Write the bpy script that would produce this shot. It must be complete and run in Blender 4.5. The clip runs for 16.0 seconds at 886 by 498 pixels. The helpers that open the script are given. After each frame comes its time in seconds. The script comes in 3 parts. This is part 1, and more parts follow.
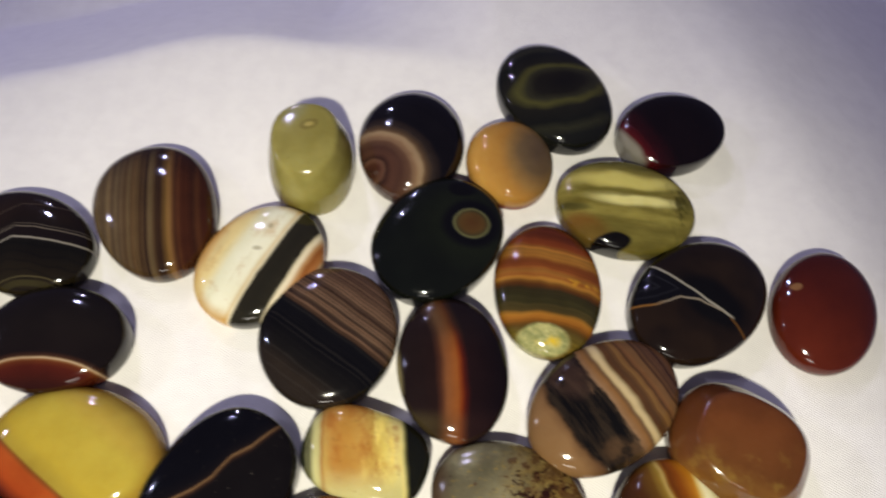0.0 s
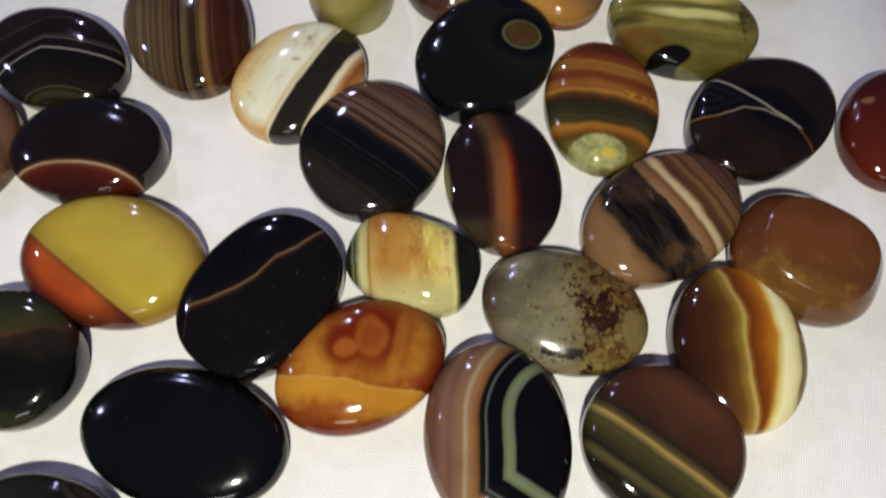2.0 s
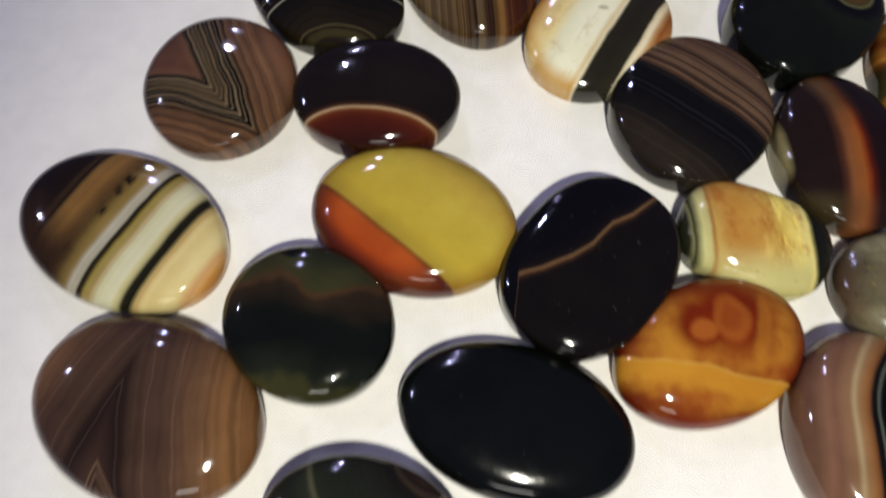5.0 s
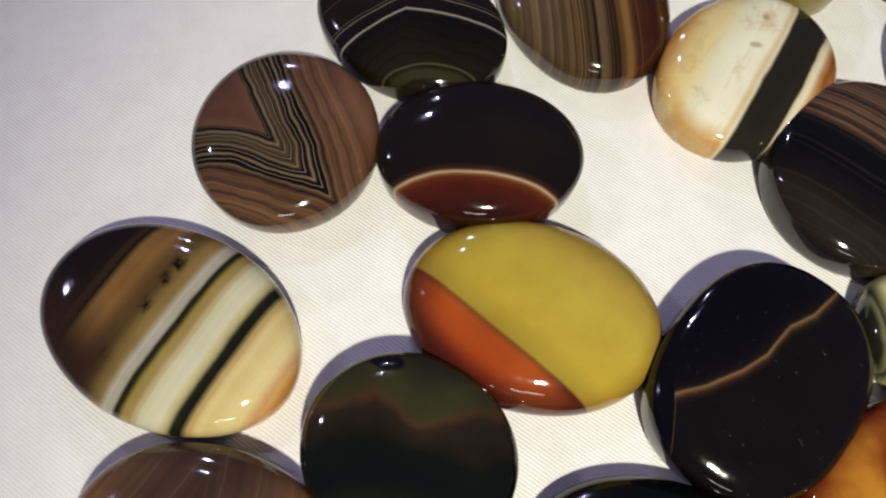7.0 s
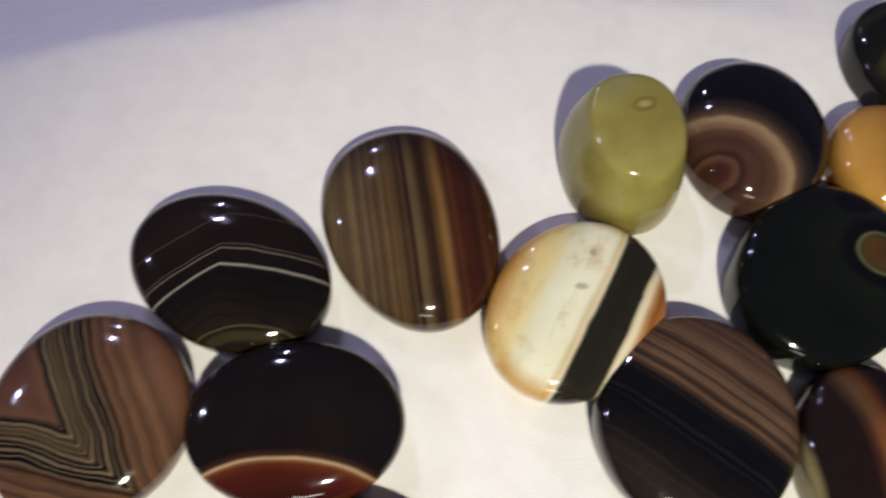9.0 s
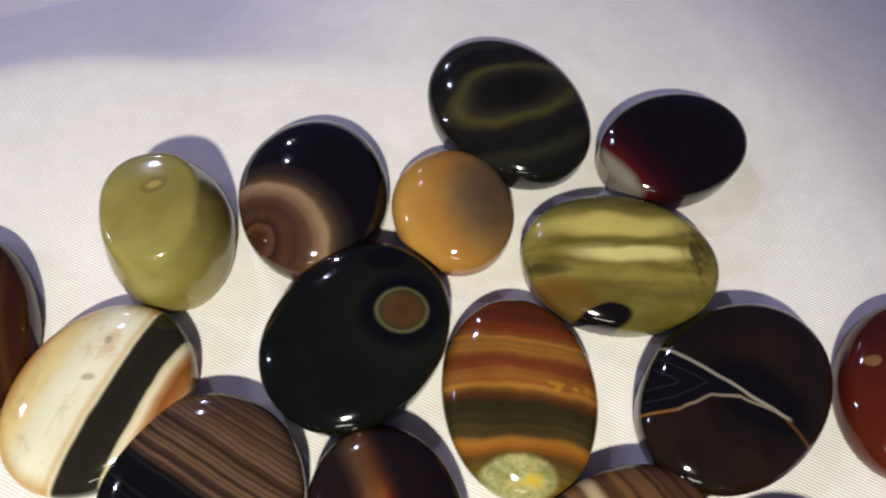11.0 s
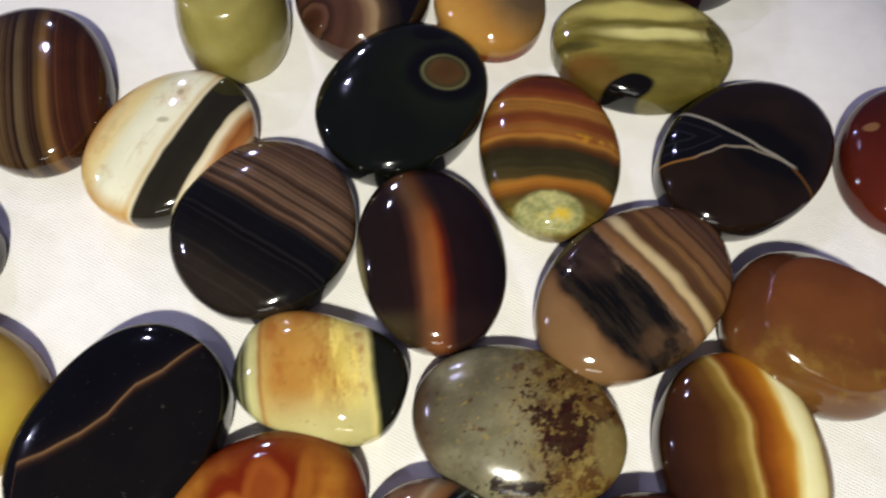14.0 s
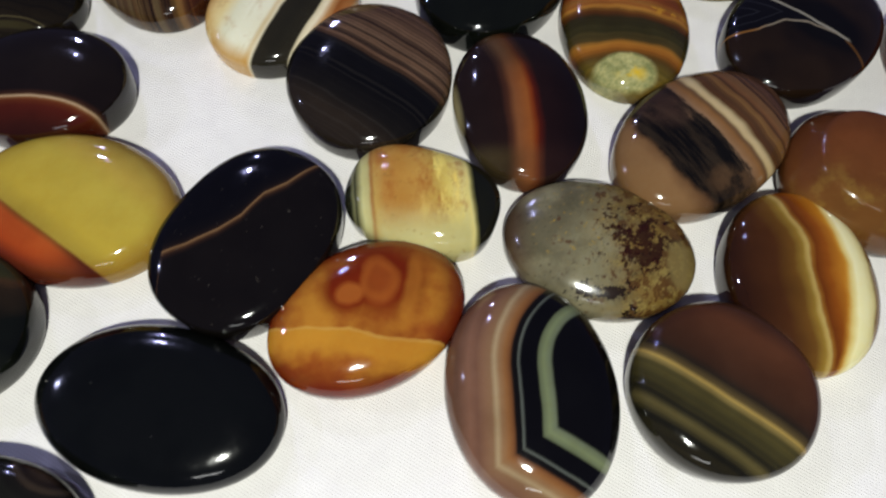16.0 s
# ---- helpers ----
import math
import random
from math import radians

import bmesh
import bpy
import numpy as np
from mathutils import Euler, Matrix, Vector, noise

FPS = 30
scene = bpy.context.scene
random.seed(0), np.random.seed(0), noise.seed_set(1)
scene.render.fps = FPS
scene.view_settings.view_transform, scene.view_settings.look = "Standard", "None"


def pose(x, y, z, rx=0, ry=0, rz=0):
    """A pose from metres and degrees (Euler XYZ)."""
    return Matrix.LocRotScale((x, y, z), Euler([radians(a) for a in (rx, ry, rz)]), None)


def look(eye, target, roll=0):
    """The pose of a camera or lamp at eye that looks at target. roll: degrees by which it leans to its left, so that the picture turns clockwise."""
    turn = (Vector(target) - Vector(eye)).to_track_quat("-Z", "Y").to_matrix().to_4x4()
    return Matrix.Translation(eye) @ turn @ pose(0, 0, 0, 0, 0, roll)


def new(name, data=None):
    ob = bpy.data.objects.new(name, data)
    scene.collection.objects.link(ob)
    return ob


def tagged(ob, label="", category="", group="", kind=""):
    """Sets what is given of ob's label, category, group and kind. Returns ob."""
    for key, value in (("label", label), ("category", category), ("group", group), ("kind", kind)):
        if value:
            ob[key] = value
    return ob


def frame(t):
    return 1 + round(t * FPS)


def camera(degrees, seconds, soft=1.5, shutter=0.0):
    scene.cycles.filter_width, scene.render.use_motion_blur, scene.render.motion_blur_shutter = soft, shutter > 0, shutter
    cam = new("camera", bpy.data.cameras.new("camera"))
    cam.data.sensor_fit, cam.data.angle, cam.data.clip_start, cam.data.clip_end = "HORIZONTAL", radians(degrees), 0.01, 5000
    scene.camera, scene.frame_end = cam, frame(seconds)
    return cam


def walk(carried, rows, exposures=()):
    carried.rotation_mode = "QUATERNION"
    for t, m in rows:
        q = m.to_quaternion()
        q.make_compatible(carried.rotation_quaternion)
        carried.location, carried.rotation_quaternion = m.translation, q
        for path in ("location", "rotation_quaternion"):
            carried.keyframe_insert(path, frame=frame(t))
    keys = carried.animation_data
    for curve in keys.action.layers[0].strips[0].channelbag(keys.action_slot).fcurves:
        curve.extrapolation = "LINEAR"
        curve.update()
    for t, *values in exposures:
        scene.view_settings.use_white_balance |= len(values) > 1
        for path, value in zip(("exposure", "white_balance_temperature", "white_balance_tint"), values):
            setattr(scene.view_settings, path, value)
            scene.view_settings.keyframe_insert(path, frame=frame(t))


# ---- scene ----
# Camera: a phone held over the cloth, drifting along the stones.
cam = camera(66.0, 16.0, soft=2.1, shutter=0.5)
walk(cam, [
    (0, pose(-0.0017, -0.0604, 0.1331, 23.95, -1.43, 0.36)),
    (0.5, pose(0.0141, -0.0608, 0.1268, 23.12, -0.04, -0.30)),
    (1, pose(0.0118, -0.0669, 0.1237, 22.74, -0.33, -0.74)),
    (1.5, pose(-0.0012, -0.0760, 0.1201, 21.90, -0.36, 0.10)),
    (2, pose(-0.0077, -0.0845, 0.1163, 20.75, -0.41, 0.92)),
    (2.5, pose(-0.0059, -0.0928, 0.1124, 20.64, -0.18, 1.11)),
    (3, pose(-0.0232, -0.0940, 0.1169, 19.37, -0.65, 1.78)),
    (3.5, pose(-0.0475, -0.0991, 0.1150, 18.76, -0.53, 3.27)),
    (4, pose(-0.0635, -0.0935, 0.1156, 19.42, 0.77, 4.31)),
    (4.5, pose(-0.0623, -0.0927, 0.1136, 20.07, 0.24, 4.16)),
    (5, pose(-0.0606, -0.0864, 0.1014, 20.61, -1.17, 3.61)),
    (5.2, pose(-0.0696, -0.0780, 0.0989, 21.24, -1.20, 3.45)),
    (7.3, pose(-0.0806, -0.0637, 0.0857, 19.43, -1.52, 4.10)),
    (7.5, pose(-0.0826, -0.0606, 0.0860, 19.99, -1.99, 3.51)),
    (8, pose(-0.0793, -0.0480, 0.0867, 22.15, -2.20, 2.70)),
    (8.5, pose(-0.0688, -0.0384, 0.0899, 21.99, -2.60, 1.77)),
    (9, pose(-0.0598, -0.0347, 0.0944, 21.64, -3.23, 0.64)),
    (9.5, pose(-0.0354, -0.0287, 0.0977, 20.15, -1.59, -0.42)),
    (10, pose(-0.0163, -0.0302, 0.1015, 22.43, -0.69, -2.15)),
    (10.2, pose(-0.0095, -0.0285, 0.0994, 23.10, -1.13, -2.95)),
    (12.3, pose(0.0171, -0.0308, 0.1011, 22.31, -0.37, -5.44)),
    (12.5, pose(0.0171, -0.0395, 0.0989, 23.63, -0.28, -5.35)),
    (13, pose(0.0178, -0.0567, 0.0981, 23.59, -0.04, -4.67)),
    (13.5, pose(0.0120, -0.0591, 0.0985, 22.30, -0.38, -4.21)),
    (14, pose(0.0013, -0.0643, 0.0959, 22.19, -0.83, -3.49)),
    (14.5, pose(-0.0058, -0.0673, 0.0944, 22.28, -1.13, -3.06)),
    (15, pose(-0.0080, -0.0752, 0.0937, 22.31, -1.17, -2.52)),
    (15.5, pose(-0.0087, -0.0842, 0.0967, 22.48, -1.13, -2.05)),
    (16, pose(-0.0129, -0.0905, 0.0971, 22.08, -1.26, -1.45)),
], exposures=[(0, -0.03, 6950, 10), (0.5, 0.00, 6900, 10), (1.0, -0.08, 6850, 10), (1.5, -0.25, 6650, 10), (2.0, -0.38, 6500, 10), (2.5, -0.40, 6250, 10), (3.0, -0.54, 6250, 10), (3.5, -0.56, 6250, 10), (4.5, -0.32, 6450, 10), (5.0, -0.28, 6600, 10),
              (7.5, -0.15, 6850, 10), (8.5, -0.14, 6850, 10), (9.5, -0.17, 6850, 10), (10.0, -0.08, 6850, 10), (12.5, 0.01, 6950, 10), (13.5, 0.00, 6800, 10), (14.0, -0.07, 6650, 10), (15.0, -0.19, 6600, 10), (15.5, -0.37, 6450, 10), (16.0, -0.36, 6200, 10)])

# ---------------------------------------------------------------- light
world = bpy.data.worlds.new("room")
scene.world = world
world.use_nodes = True
room = world.node_tree.nodes["Background"]
room.inputs["Color"].default_value = (0.52, 0.49, 1.0, 1)
room.inputs["Strength"].default_value = 0.11


def lamp(name, kind, eye, target, energy, colour, size):
    data = bpy.data.lights.new(name, kind)
    data.energy, data.color, data.shadow_soft_size = energy, colour, size
    ob = new(name, data)
    ob.matrix_world = look(eye, target)
    return ob


# Unmoving stand-in for the phone's warm torch, on the near side of the cloth.
torch = lamp("torch_stand_in", "SPOT", (-0.025, -0.225, 0.300), (-0.018, -0.066, 0.0), 6.7, (0.955, 0.95, 0.82), 0.010)
torch.data.spot_size, torch.data.spot_blend = radians(51), 0.85
# A pale lit panel low on the near side, seen as a soft streak in the polish.
panel = lamp("near_panel", "AREA", (-0.06, -0.60, 0.36), (-0.02, -0.03, 0.0), 0.30, (1.0, 0.98, 0.92), 0.01)
panel.data.shape, panel.data.size, panel.data.size_y = "RECTANGLE", 0.16, 0.04
# Bluish room lamps behind and to the side of the cloth.
lamp("room_lamp", "POINT", (-0.35, 0.95, 0.45), (0, 0, 0), 8.0, (0.60, 0.60, 1.0), 0.009)
lamp("room_lamp", "POINT", (-0.40, 0.80, 0.80), (0, 0, 0), 8.0, (0.60, 0.60, 1.0), 0.009)
lamp("room_lamp", "POINT", (-0.95, 0.20, 0.60), (0, 0, 0), 7.0, (0.64, 0.65, 1.0), 0.009)


# ---------------------------------------------------------------- materials
def rgb(code):
    """Linear colour of a hex code."""
    v = [int(code[i:i + 2], 16) / 255 for i in (0, 2, 4)]
    return (*[c / 12.92 if c < 0.04045 else ((c + 0.055) / 1.055) ** 2.4 for c in v], 1)


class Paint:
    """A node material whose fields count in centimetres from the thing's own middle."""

    def __init__(self, name, warp=0.0, warp_scale=1.5, seed=0.0):
        self.mat = bpy.data.materials.new(name)
        self.mat.use_nodes = True
        self.tree = self.mat.node_tree
        self.bsdf = self.tree.nodes["Principled BSDF"]
        where = self.node("ShaderNodeTexCoord").outputs["Object"]
        scaled = self.node("ShaderNodeVectorMath", operation="SCALE")
        self.join(where, scaled.inputs[0])
        scaled.inputs["Scale"].default_value = 100.0
        self.cm = scaled.outputs[0]
        shift = self.node("ShaderNodeVectorMath", operation="ADD")
        self.join(self.cm, shift.inputs[0])
        shift.inputs[1].default_value = (seed * 7.3, seed * 3.1, seed * 5.7)
        self.grainspace = shift.outputs[0]
        point = self.cm
        if warp:
            swirl = self.noise(warp_scale, 2.0, 0.5, colour=True)
            centred = self.node("ShaderNodeVectorMath", operation="SUBTRACT")
            self.join(swirl, centred.inputs[0])
            centred.inputs[1].default_value = (0.5, 0.5, 0.5)
            sized = self.node("ShaderNodeVectorMath", operation="SCALE")
            self.join(centred.outputs[0], sized.inputs[0])
            sized.inputs["Scale"].default_value = warp
            moved = self.node("ShaderNodeVectorMath", operation="ADD")
            self.join(self.cm, moved.inputs[0])
            self.join(sized.outputs[0], moved.inputs[1])
            point = moved.outputs[0]
        split = self.node("ShaderNodeSeparateXYZ")
        self.join(point, split.inputs[0])
        self.x, self.y, self.z = split.outputs

    def node(self, kind, **values):
        made = self.tree.nodes.new(kind)
        for key, value in values.items():
            setattr(made, key, value)
        return made

    def join(self, a, b):
        if isinstance(a, (int, float)):
            b.default_value = a
        elif isinstance(a, tuple):
            b.default_value = a
        else:
            self.tree.links.new(a, b)

    def m(self, op, a, b=0.0, c=0.0):
        made = self.node("ShaderNodeMath", operation=op)
        for value, socket in zip((a, b, c), made.inputs):
            self.join(value, socket)
        return made.outputs[0]

    def noise(self, scale, detail=3.0, rough=0.55, colour=False, stretch=None):
        made = self.node("ShaderNodeTexNoise")
        space = self.grainspace
        if stretch:
            mapped = self.node("ShaderNodeMapping")
            self.join(space, mapped.inputs[0])
            mapped.inputs["Rotation"].default_value[2] = radians(stretch[0])
            mapped.vector_type = "TEXTURE"
            mapped.inputs["Scale"].default_value = (1 / stretch[1], 1 / stretch[2], 1)
            space = mapped.outputs[0]
        self.join(space, made.inputs["Vector"])
        made.inputs["Scale"].default_value = scale
        made.inputs["Detail"].default_value = detail
        made.inputs["Roughness"].default_value = rough
        return made.outputs["Color" if colour else "Fac"]

    def line(self, px, py, qx, qy):
        """Signed distance from the line p to q, positive on its left."""
        d = math.hypot(qx - px, qy - py)
        nx, ny = -(qy - py) / d, (qx - px) / d
        part_x = self.m("MULTIPLY", self.x, nx)
        return self.m("SUBTRACT", self.m("MULTIPLY_ADD", self.y, ny, part_x), px * nx + py * ny)

    def bend(self, points, upright=False):
        """Height above a bent line given by its corners (to its right if upright)."""
        u, v = (self.y, self.x) if upright else (self.x, self.y)
        slopes = [(b[1] - a[1]) / (b[0] - a[0]) for a, b in zip(points, points[1:])]
        out = self.m("MULTIPLY_ADD", self.m("SUBTRACT", u, points[0][0]), -slopes[0], v)
        out = self.m("SUBTRACT", out, points[0][1])
        for k in range(1, len(slopes)):
            kink = self.m("MAXIMUM", self.m("SUBTRACT", u, points[k][0]), 0.0)
            out = self.m("MULTIPLY_ADD", kink, slopes[k - 1] - slopes[k], out)
        return out

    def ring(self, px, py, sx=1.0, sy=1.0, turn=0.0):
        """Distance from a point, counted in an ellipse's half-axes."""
        c, s = math.cos(radians(turn)), math.sin(radians(turn))
        dx, dy = self.m("SUBTRACT", self.x, px), self.m("SUBTRACT", self.y, py)
        u = self.m("MULTIPLY_ADD", dx, c / sx, self.m("MULTIPLY", dy, s / sx))
        v = self.m("MULTIPLY_ADD", dx, -s / sy, self.m("MULTIPLY", dy, c / sy))
        return self.m("SQRT", self.m("MULTIPLY_ADD", u, u, self.m("MULTIPLY", v, v)))

    def bands(self, field, stops):
        """Colours along a field; stops are (value, hex)."""
        low, high = stops[0][0], stops[-1][0]
        span = self.node("ShaderNodeMapRange")
        self.join(field, span.inputs["Value"])
        span.inputs["From Min"].default_value, span.inputs["From Max"].default_value = low, high
        ramp = self.node("ShaderNodeValToRGB")
        self.join(span.outputs[0], ramp.inputs[0])
        marks = ramp.color_ramp.elements
        while len(marks) < len(stops):
            marks.new(0.5)
        for mark, (value, code) in zip(marks, stops):
            mark.position = (value - low) / (high - low)
        for mark, (value, code) in zip(marks, stops):
            mark.color = rgb(code)
        return ramp.outputs[0]

    def mask(self, field, low, high):
        """0 at low, 1 at high, smooth between."""
        span = self.node("ShaderNodeMapRange", interpolation_type="SMOOTHSTEP")
        self.join(field, span.inputs["Value"])
        flip = low > high
        span.inputs["From Min"].default_value, span.inputs["From Max"].default_value = min(low, high), max(low, high)
        span.inputs["To Min"].default_value, span.inputs["To Max"].default_value = (1, 0) if flip else (0, 1)
        return span.outputs[0]

    def mix(self, fac, a, b, mode="MIX"):
        made = self.node("ShaderNodeMix", data_type="RGBA", blend_type=mode)
        for value, socket in zip((fac, a, b), (made.inputs[0], made.inputs[6], made.inputs[7])):
            self.join(rgb(value) if isinstance(value, str) else value, socket)
        return made.outputs[2]

    def hair(self, field, freq, low, high, detail=2.0):
        """Uneven thin lines that run along a field, 0 to 1."""
        made = self.node("ShaderNodeTexNoise", noise_dimensions="1D")
        self.join(field, made.inputs["W"])
        made.inputs["Scale"].default_value = freq
        made.inputs["Detail"].default_value = detail
        made.inputs["Roughness"].default_value = 0.6
        return self.mask(made.outputs["Fac"], low, high)

    def fine(self, field, freq, colour, low="4a4038", high="c8b8a8", amount=0.6, sharp=0.12):
        """Thin growth bands that run along a field."""
        made = self.node("ShaderNodeTexNoise", noise_dimensions="1D")
        self.join(field, made.inputs["W"])
        made.inputs["Scale"].default_value = freq
        made.inputs["Detail"].default_value = 2.0
        made.inputs["Roughness"].default_value = 0.7
        tone = self.mix(self.mask(made.outputs["Fac"], 0.5 - sharp, 0.5 + sharp), low, high)
        return self.mix(amount, colour, tone, "OVERLAY")

    def polished(self, colour, rough=0.06, glow=0.0, depth=0.002, grain=0.25, tone=0.92):
        """Polished agate: clouding at two scales, faint smears in the gloss."""
        cloud = self.mask(self.noise(1.3, 3.0), 0.3, 0.7)
        colour = self.mix(self.m("MULTIPLY", cloud, grain), colour, "1a1210", "SOFT_LIGHT")
        speck = self.mask(self.noise(14.0, 4.0, 0.7), 0.35, 0.7)
        colour = self.mix(self.m("MULTIPLY", speck, grain), colour, "b8a890", "SOFT_LIGHT")
        colour = self.mix(1.0, colour, (tone, tone, tone, 1), "MULTIPLY")
        self.join(colour, self.bsdf.inputs["Base Color"])
        smear = self.mask(self.noise(2.5, 4.0, 0.6), 0.45, 0.8)
        self.join(self.m("MULTIPLY_ADD", smear, 0.05, rough), self.bsdf.inputs["Roughness"])
        self.bsdf.inputs["IOR"].default_value = 1.49
        if glow:
            self.bsdf.inputs["Subsurface Weight"].default_value = glow
            self.bsdf.inputs["Subsurface Radius"].default_value = (1.0, 0.7, 0.35)
            self.bsdf.inputs["Subsurface Scale"].default_value = depth
        bump = self.node("ShaderNodeBump")
        self.join(self.noise(3.0, 2.0), bump.inputs["Height"])
        bump.inputs["Strength"].default_value = 0.03
        bump.inputs["Distance"].default_value = 0.002
        self.join(bump.outputs[0], self.bsdf.inputs["Normal"])
        return self.mat


# ---------------------------------------------------------------- builders
def stone(label, cx, cy, a, b, turn, high, wall, mat, flat=2.4, square=2.0, egg=0.0, lumps=0.012, foot=0.965,
          taper=0.0, name="agate_cabochon", group="loose polished agate stones", tip=(0, 0), ridge=0.0, seed=0):
    """A polished stone on the cloth. Sizes in centimetres: half-axes a and b, turned by degrees, its height and
    the height of its upright edge; flat raises the dome's flatness, square its corners, egg narrows one end; ridge is the reach of a flat top."""
    rng = random.Random(seed)
    waves = [(k, rng.uniform(-1, 1) * lumps / (k - 1), rng.uniform(0, 6.28)) for k in (2, 3, 4, 5)]
    around, c, s = 112, math.cos(radians(turn)), math.sin(radians(turn))

    def outline(angle):
        u, v = math.cos(angle), math.sin(angle)
        r = (abs(u) ** square + abs(v) ** square) ** (-1 / square)
        r *= 1 + sum(w * math.cos(k * angle + p) for k, w, p in waves)
        u, v = r * u * a, r * v * b * (1 - egg * r * u)
        return u * c - v * s, u * s + v * c

    rim = [outline(2 * math.pi * k / around) for k in range(around)]
    profile = [(foot - 0.10, 0.0), (foot, 0.0), (foot + (1 - foot) * 0.45, wall * 0.08), (foot + (1 - foot) * 0.8, wall * 0.28),
               (0.998, wall * 0.6), (1.0, wall * 0.8), (0.998, wall)]
    for k in range(1, 19):
        s_ = math.sin(k / 19 * math.pi / 2)
        rho = (1 - s_ ** 1.6)
        rho = max(0.03, rho)
        profile.append((0.998 * rho, wall + (high - wall) * (1 - rho ** flat) ** (1 / 2.0)))
    if ridge:
        profile = [(0.80, 0.0), (0.90, 0.0), (0.96, high * 0.06), (0.99, high * 0.16), (1.0, high * 0.3), (0.995, high * 0.42)]
        for k in range(1, 8):
            profile.append((0.995 - (0.995 - ridge) * (k / 7) ** 1.4, high * (0.42 + 0.45 * k / 7)))
        for drop, up in ((0.02, 0.91), (0.05, 0.938), (0.09, 0.956), (0.15, 0.968), (0.25, 0.978), (0.38, 0.987), (0.52, 0.994)):
            profile.append((ridge - drop, high * up))
        profile.append((0.08, high))
    bm = bmesh.new()
    rings = []
    for rho, z in profile:
        rho *= 1 - taper * z / high
        lean = z * tip[0], z * tip[1]
        rings.append([bm.verts.new(((x * rho + lean[0]) / 100, (y * rho + lean[1]) / 100, z / 100)) for x, y in rim])
    for low, up in zip(rings, rings[1:]):
        for k in range(around):
            j = (k + 1) % around
            bm.faces.new((low[k], low[j], up[j], up[k]))
    bm.faces.new(list(reversed(rings[0])))
    top = bm.verts.new((high * tip[0] / 100, high * tip[1] / 100, high / 100))
    for k in range(around):
        bm.faces.new((rings[-1][k], rings[-1][(k + 1) % around], top))
    for face in bm.faces:
        face.smooth = len(face.verts) < 9
    mesh = bpy.data.meshes.new(name)
    bm.to_mesh(mesh)
    bm.free()
    mesh.materials.append(mat)
    ob = new(name, mesh)
    ob.location = (cx / 100, cy / 100, 0.0)
    return tagged(ob, label, "gemstone", group)

# ---------------------------------------------------------------- cloth
def cloth():
    p = Paint("white_twill")
    diag = p.m("MULTIPLY_ADD", p.x, 23.0, p.m("MULTIPLY", p.y, 39.0))
    rib = p.m("SINE", p.m("MULTIPLY", diag, 3.14159))
    weft = p.m("SINE", p.m("MULTIPLY_ADD", p.x, 150.0, p.m("MULTIPLY", p.y, -33.0)))
    weave = p.m("MULTIPLY_ADD", weft, 0.35, rib)
    weave = p.m("MULTIPLY_ADD", p.noise(30.0, 2.0), 1.2, weave)
    slub = p.mask(p.noise(2.2, 4.0, 0.6), 0.3, 0.75)
    tint = p.mix(p.m("MULTIPLY", slub, 0.5), "efece9", "e2dedd")
    tint = p.mix(p.m("MULTIPLY", p.mask(weave, 0.6, -0.8), 0.15), tint, "a8a3a4")
    p.join(tint, p.bsdf.inputs["Base Color"])
    p.bsdf.inputs["Roughness"].default_value = 0.85
    p.bsdf.inputs["Sheen Weight"].default_value = 0.1
    bump = p.node("ShaderNodeBump")
    p.join(weave, bump.inputs["Height"])
    bump.inputs["Strength"].default_value = 0.36
    bump.inputs["Distance"].default_value = 0.00012
    p.join(bump.outputs[0], p.bsdf.inputs["Normal"])
    n = 260
    half = 0.45

    def rise(x, y):
        # Flat under the stones; towards the far side faint creases, a fold past which the cloth falls away,
        # and a slope past the fold beside the red stone.
        u, v = x * 100, y * 100
        out = max(0.0, min(1.0, max((v - 4.4) / 3, (u - 8.9) / 3, (-13.0 - u) / 4)))
        past = (u - 8.25) * 0.966 + (v - 3.0) * 0.26
        fall = -0.34 * (math.log1p(math.exp(4.0 * min(past, 8))) / 4.0)
        edge = 5.60 - 0.32 * math.log1p(math.exp(1.5 * max(-12, -(u + 5.6)))) / 1.5 - 0.13 * max(0.0, u + 4.6)
        over = v - edge + 0.05 * math.sin(u * 1.3)
        fall -= 0.75 * math.log1p(math.exp(8.0 * max(-6.0, min(over, 9.0)))) / 8.0 * max(0.12, min(1.0, (2.0 - u) / 5))
        soft = 0.10 * noise.noise((u * 0.28, v * 0.22, 8.0)) + 0.035 * noise.noise((u * 0.9, v * 0.7, 2.0))
        pinch = 0.035 * math.exp(-(((u - 4.25) * 0.85 + (v - 4.7) * 0.5 - 0.2 * (v - 4.7) ** 2) / 0.16) ** 2 - ((v - 4.7) / 0.5) ** 2)
        ridge = 0.03 * math.exp(-((past + 1.0 + 0.25 * math.sin(v)) / 0.2) ** 2) * max(0.0, min(1.0, (v - 1.0) / 2))
        return (soft * out + fall + pinch + ridge) / 100

    bm = bmesh.new()
    grid = [[None] * (n + 1) for _ in range(n + 1)]
    for i in range(n + 1):
        for j in range(n + 1):
            s, t = i / n * 2 - 1, j / n * 2 - 1
            x, y = half * (0.4 * s + 0.6 * s ** 3) - 0.02, half * (0.4 * t + 0.6 * t ** 3) - 0.02
            grid[i][j] = bm.verts.new((x, y, rise(x, y)))
    for i in range(n):
        for j in range(n):
            bm.faces.new((grid[i][j], grid[i + 1][j], grid[i + 1][j + 1], grid[i][j + 1])).smooth = True
    mesh = bpy.data.meshes.new("cloth")
    bm.to_mesh(mesh)
    bm.free()
    mesh.materials.append(p.mat)
    ob = new("cloth", mesh)
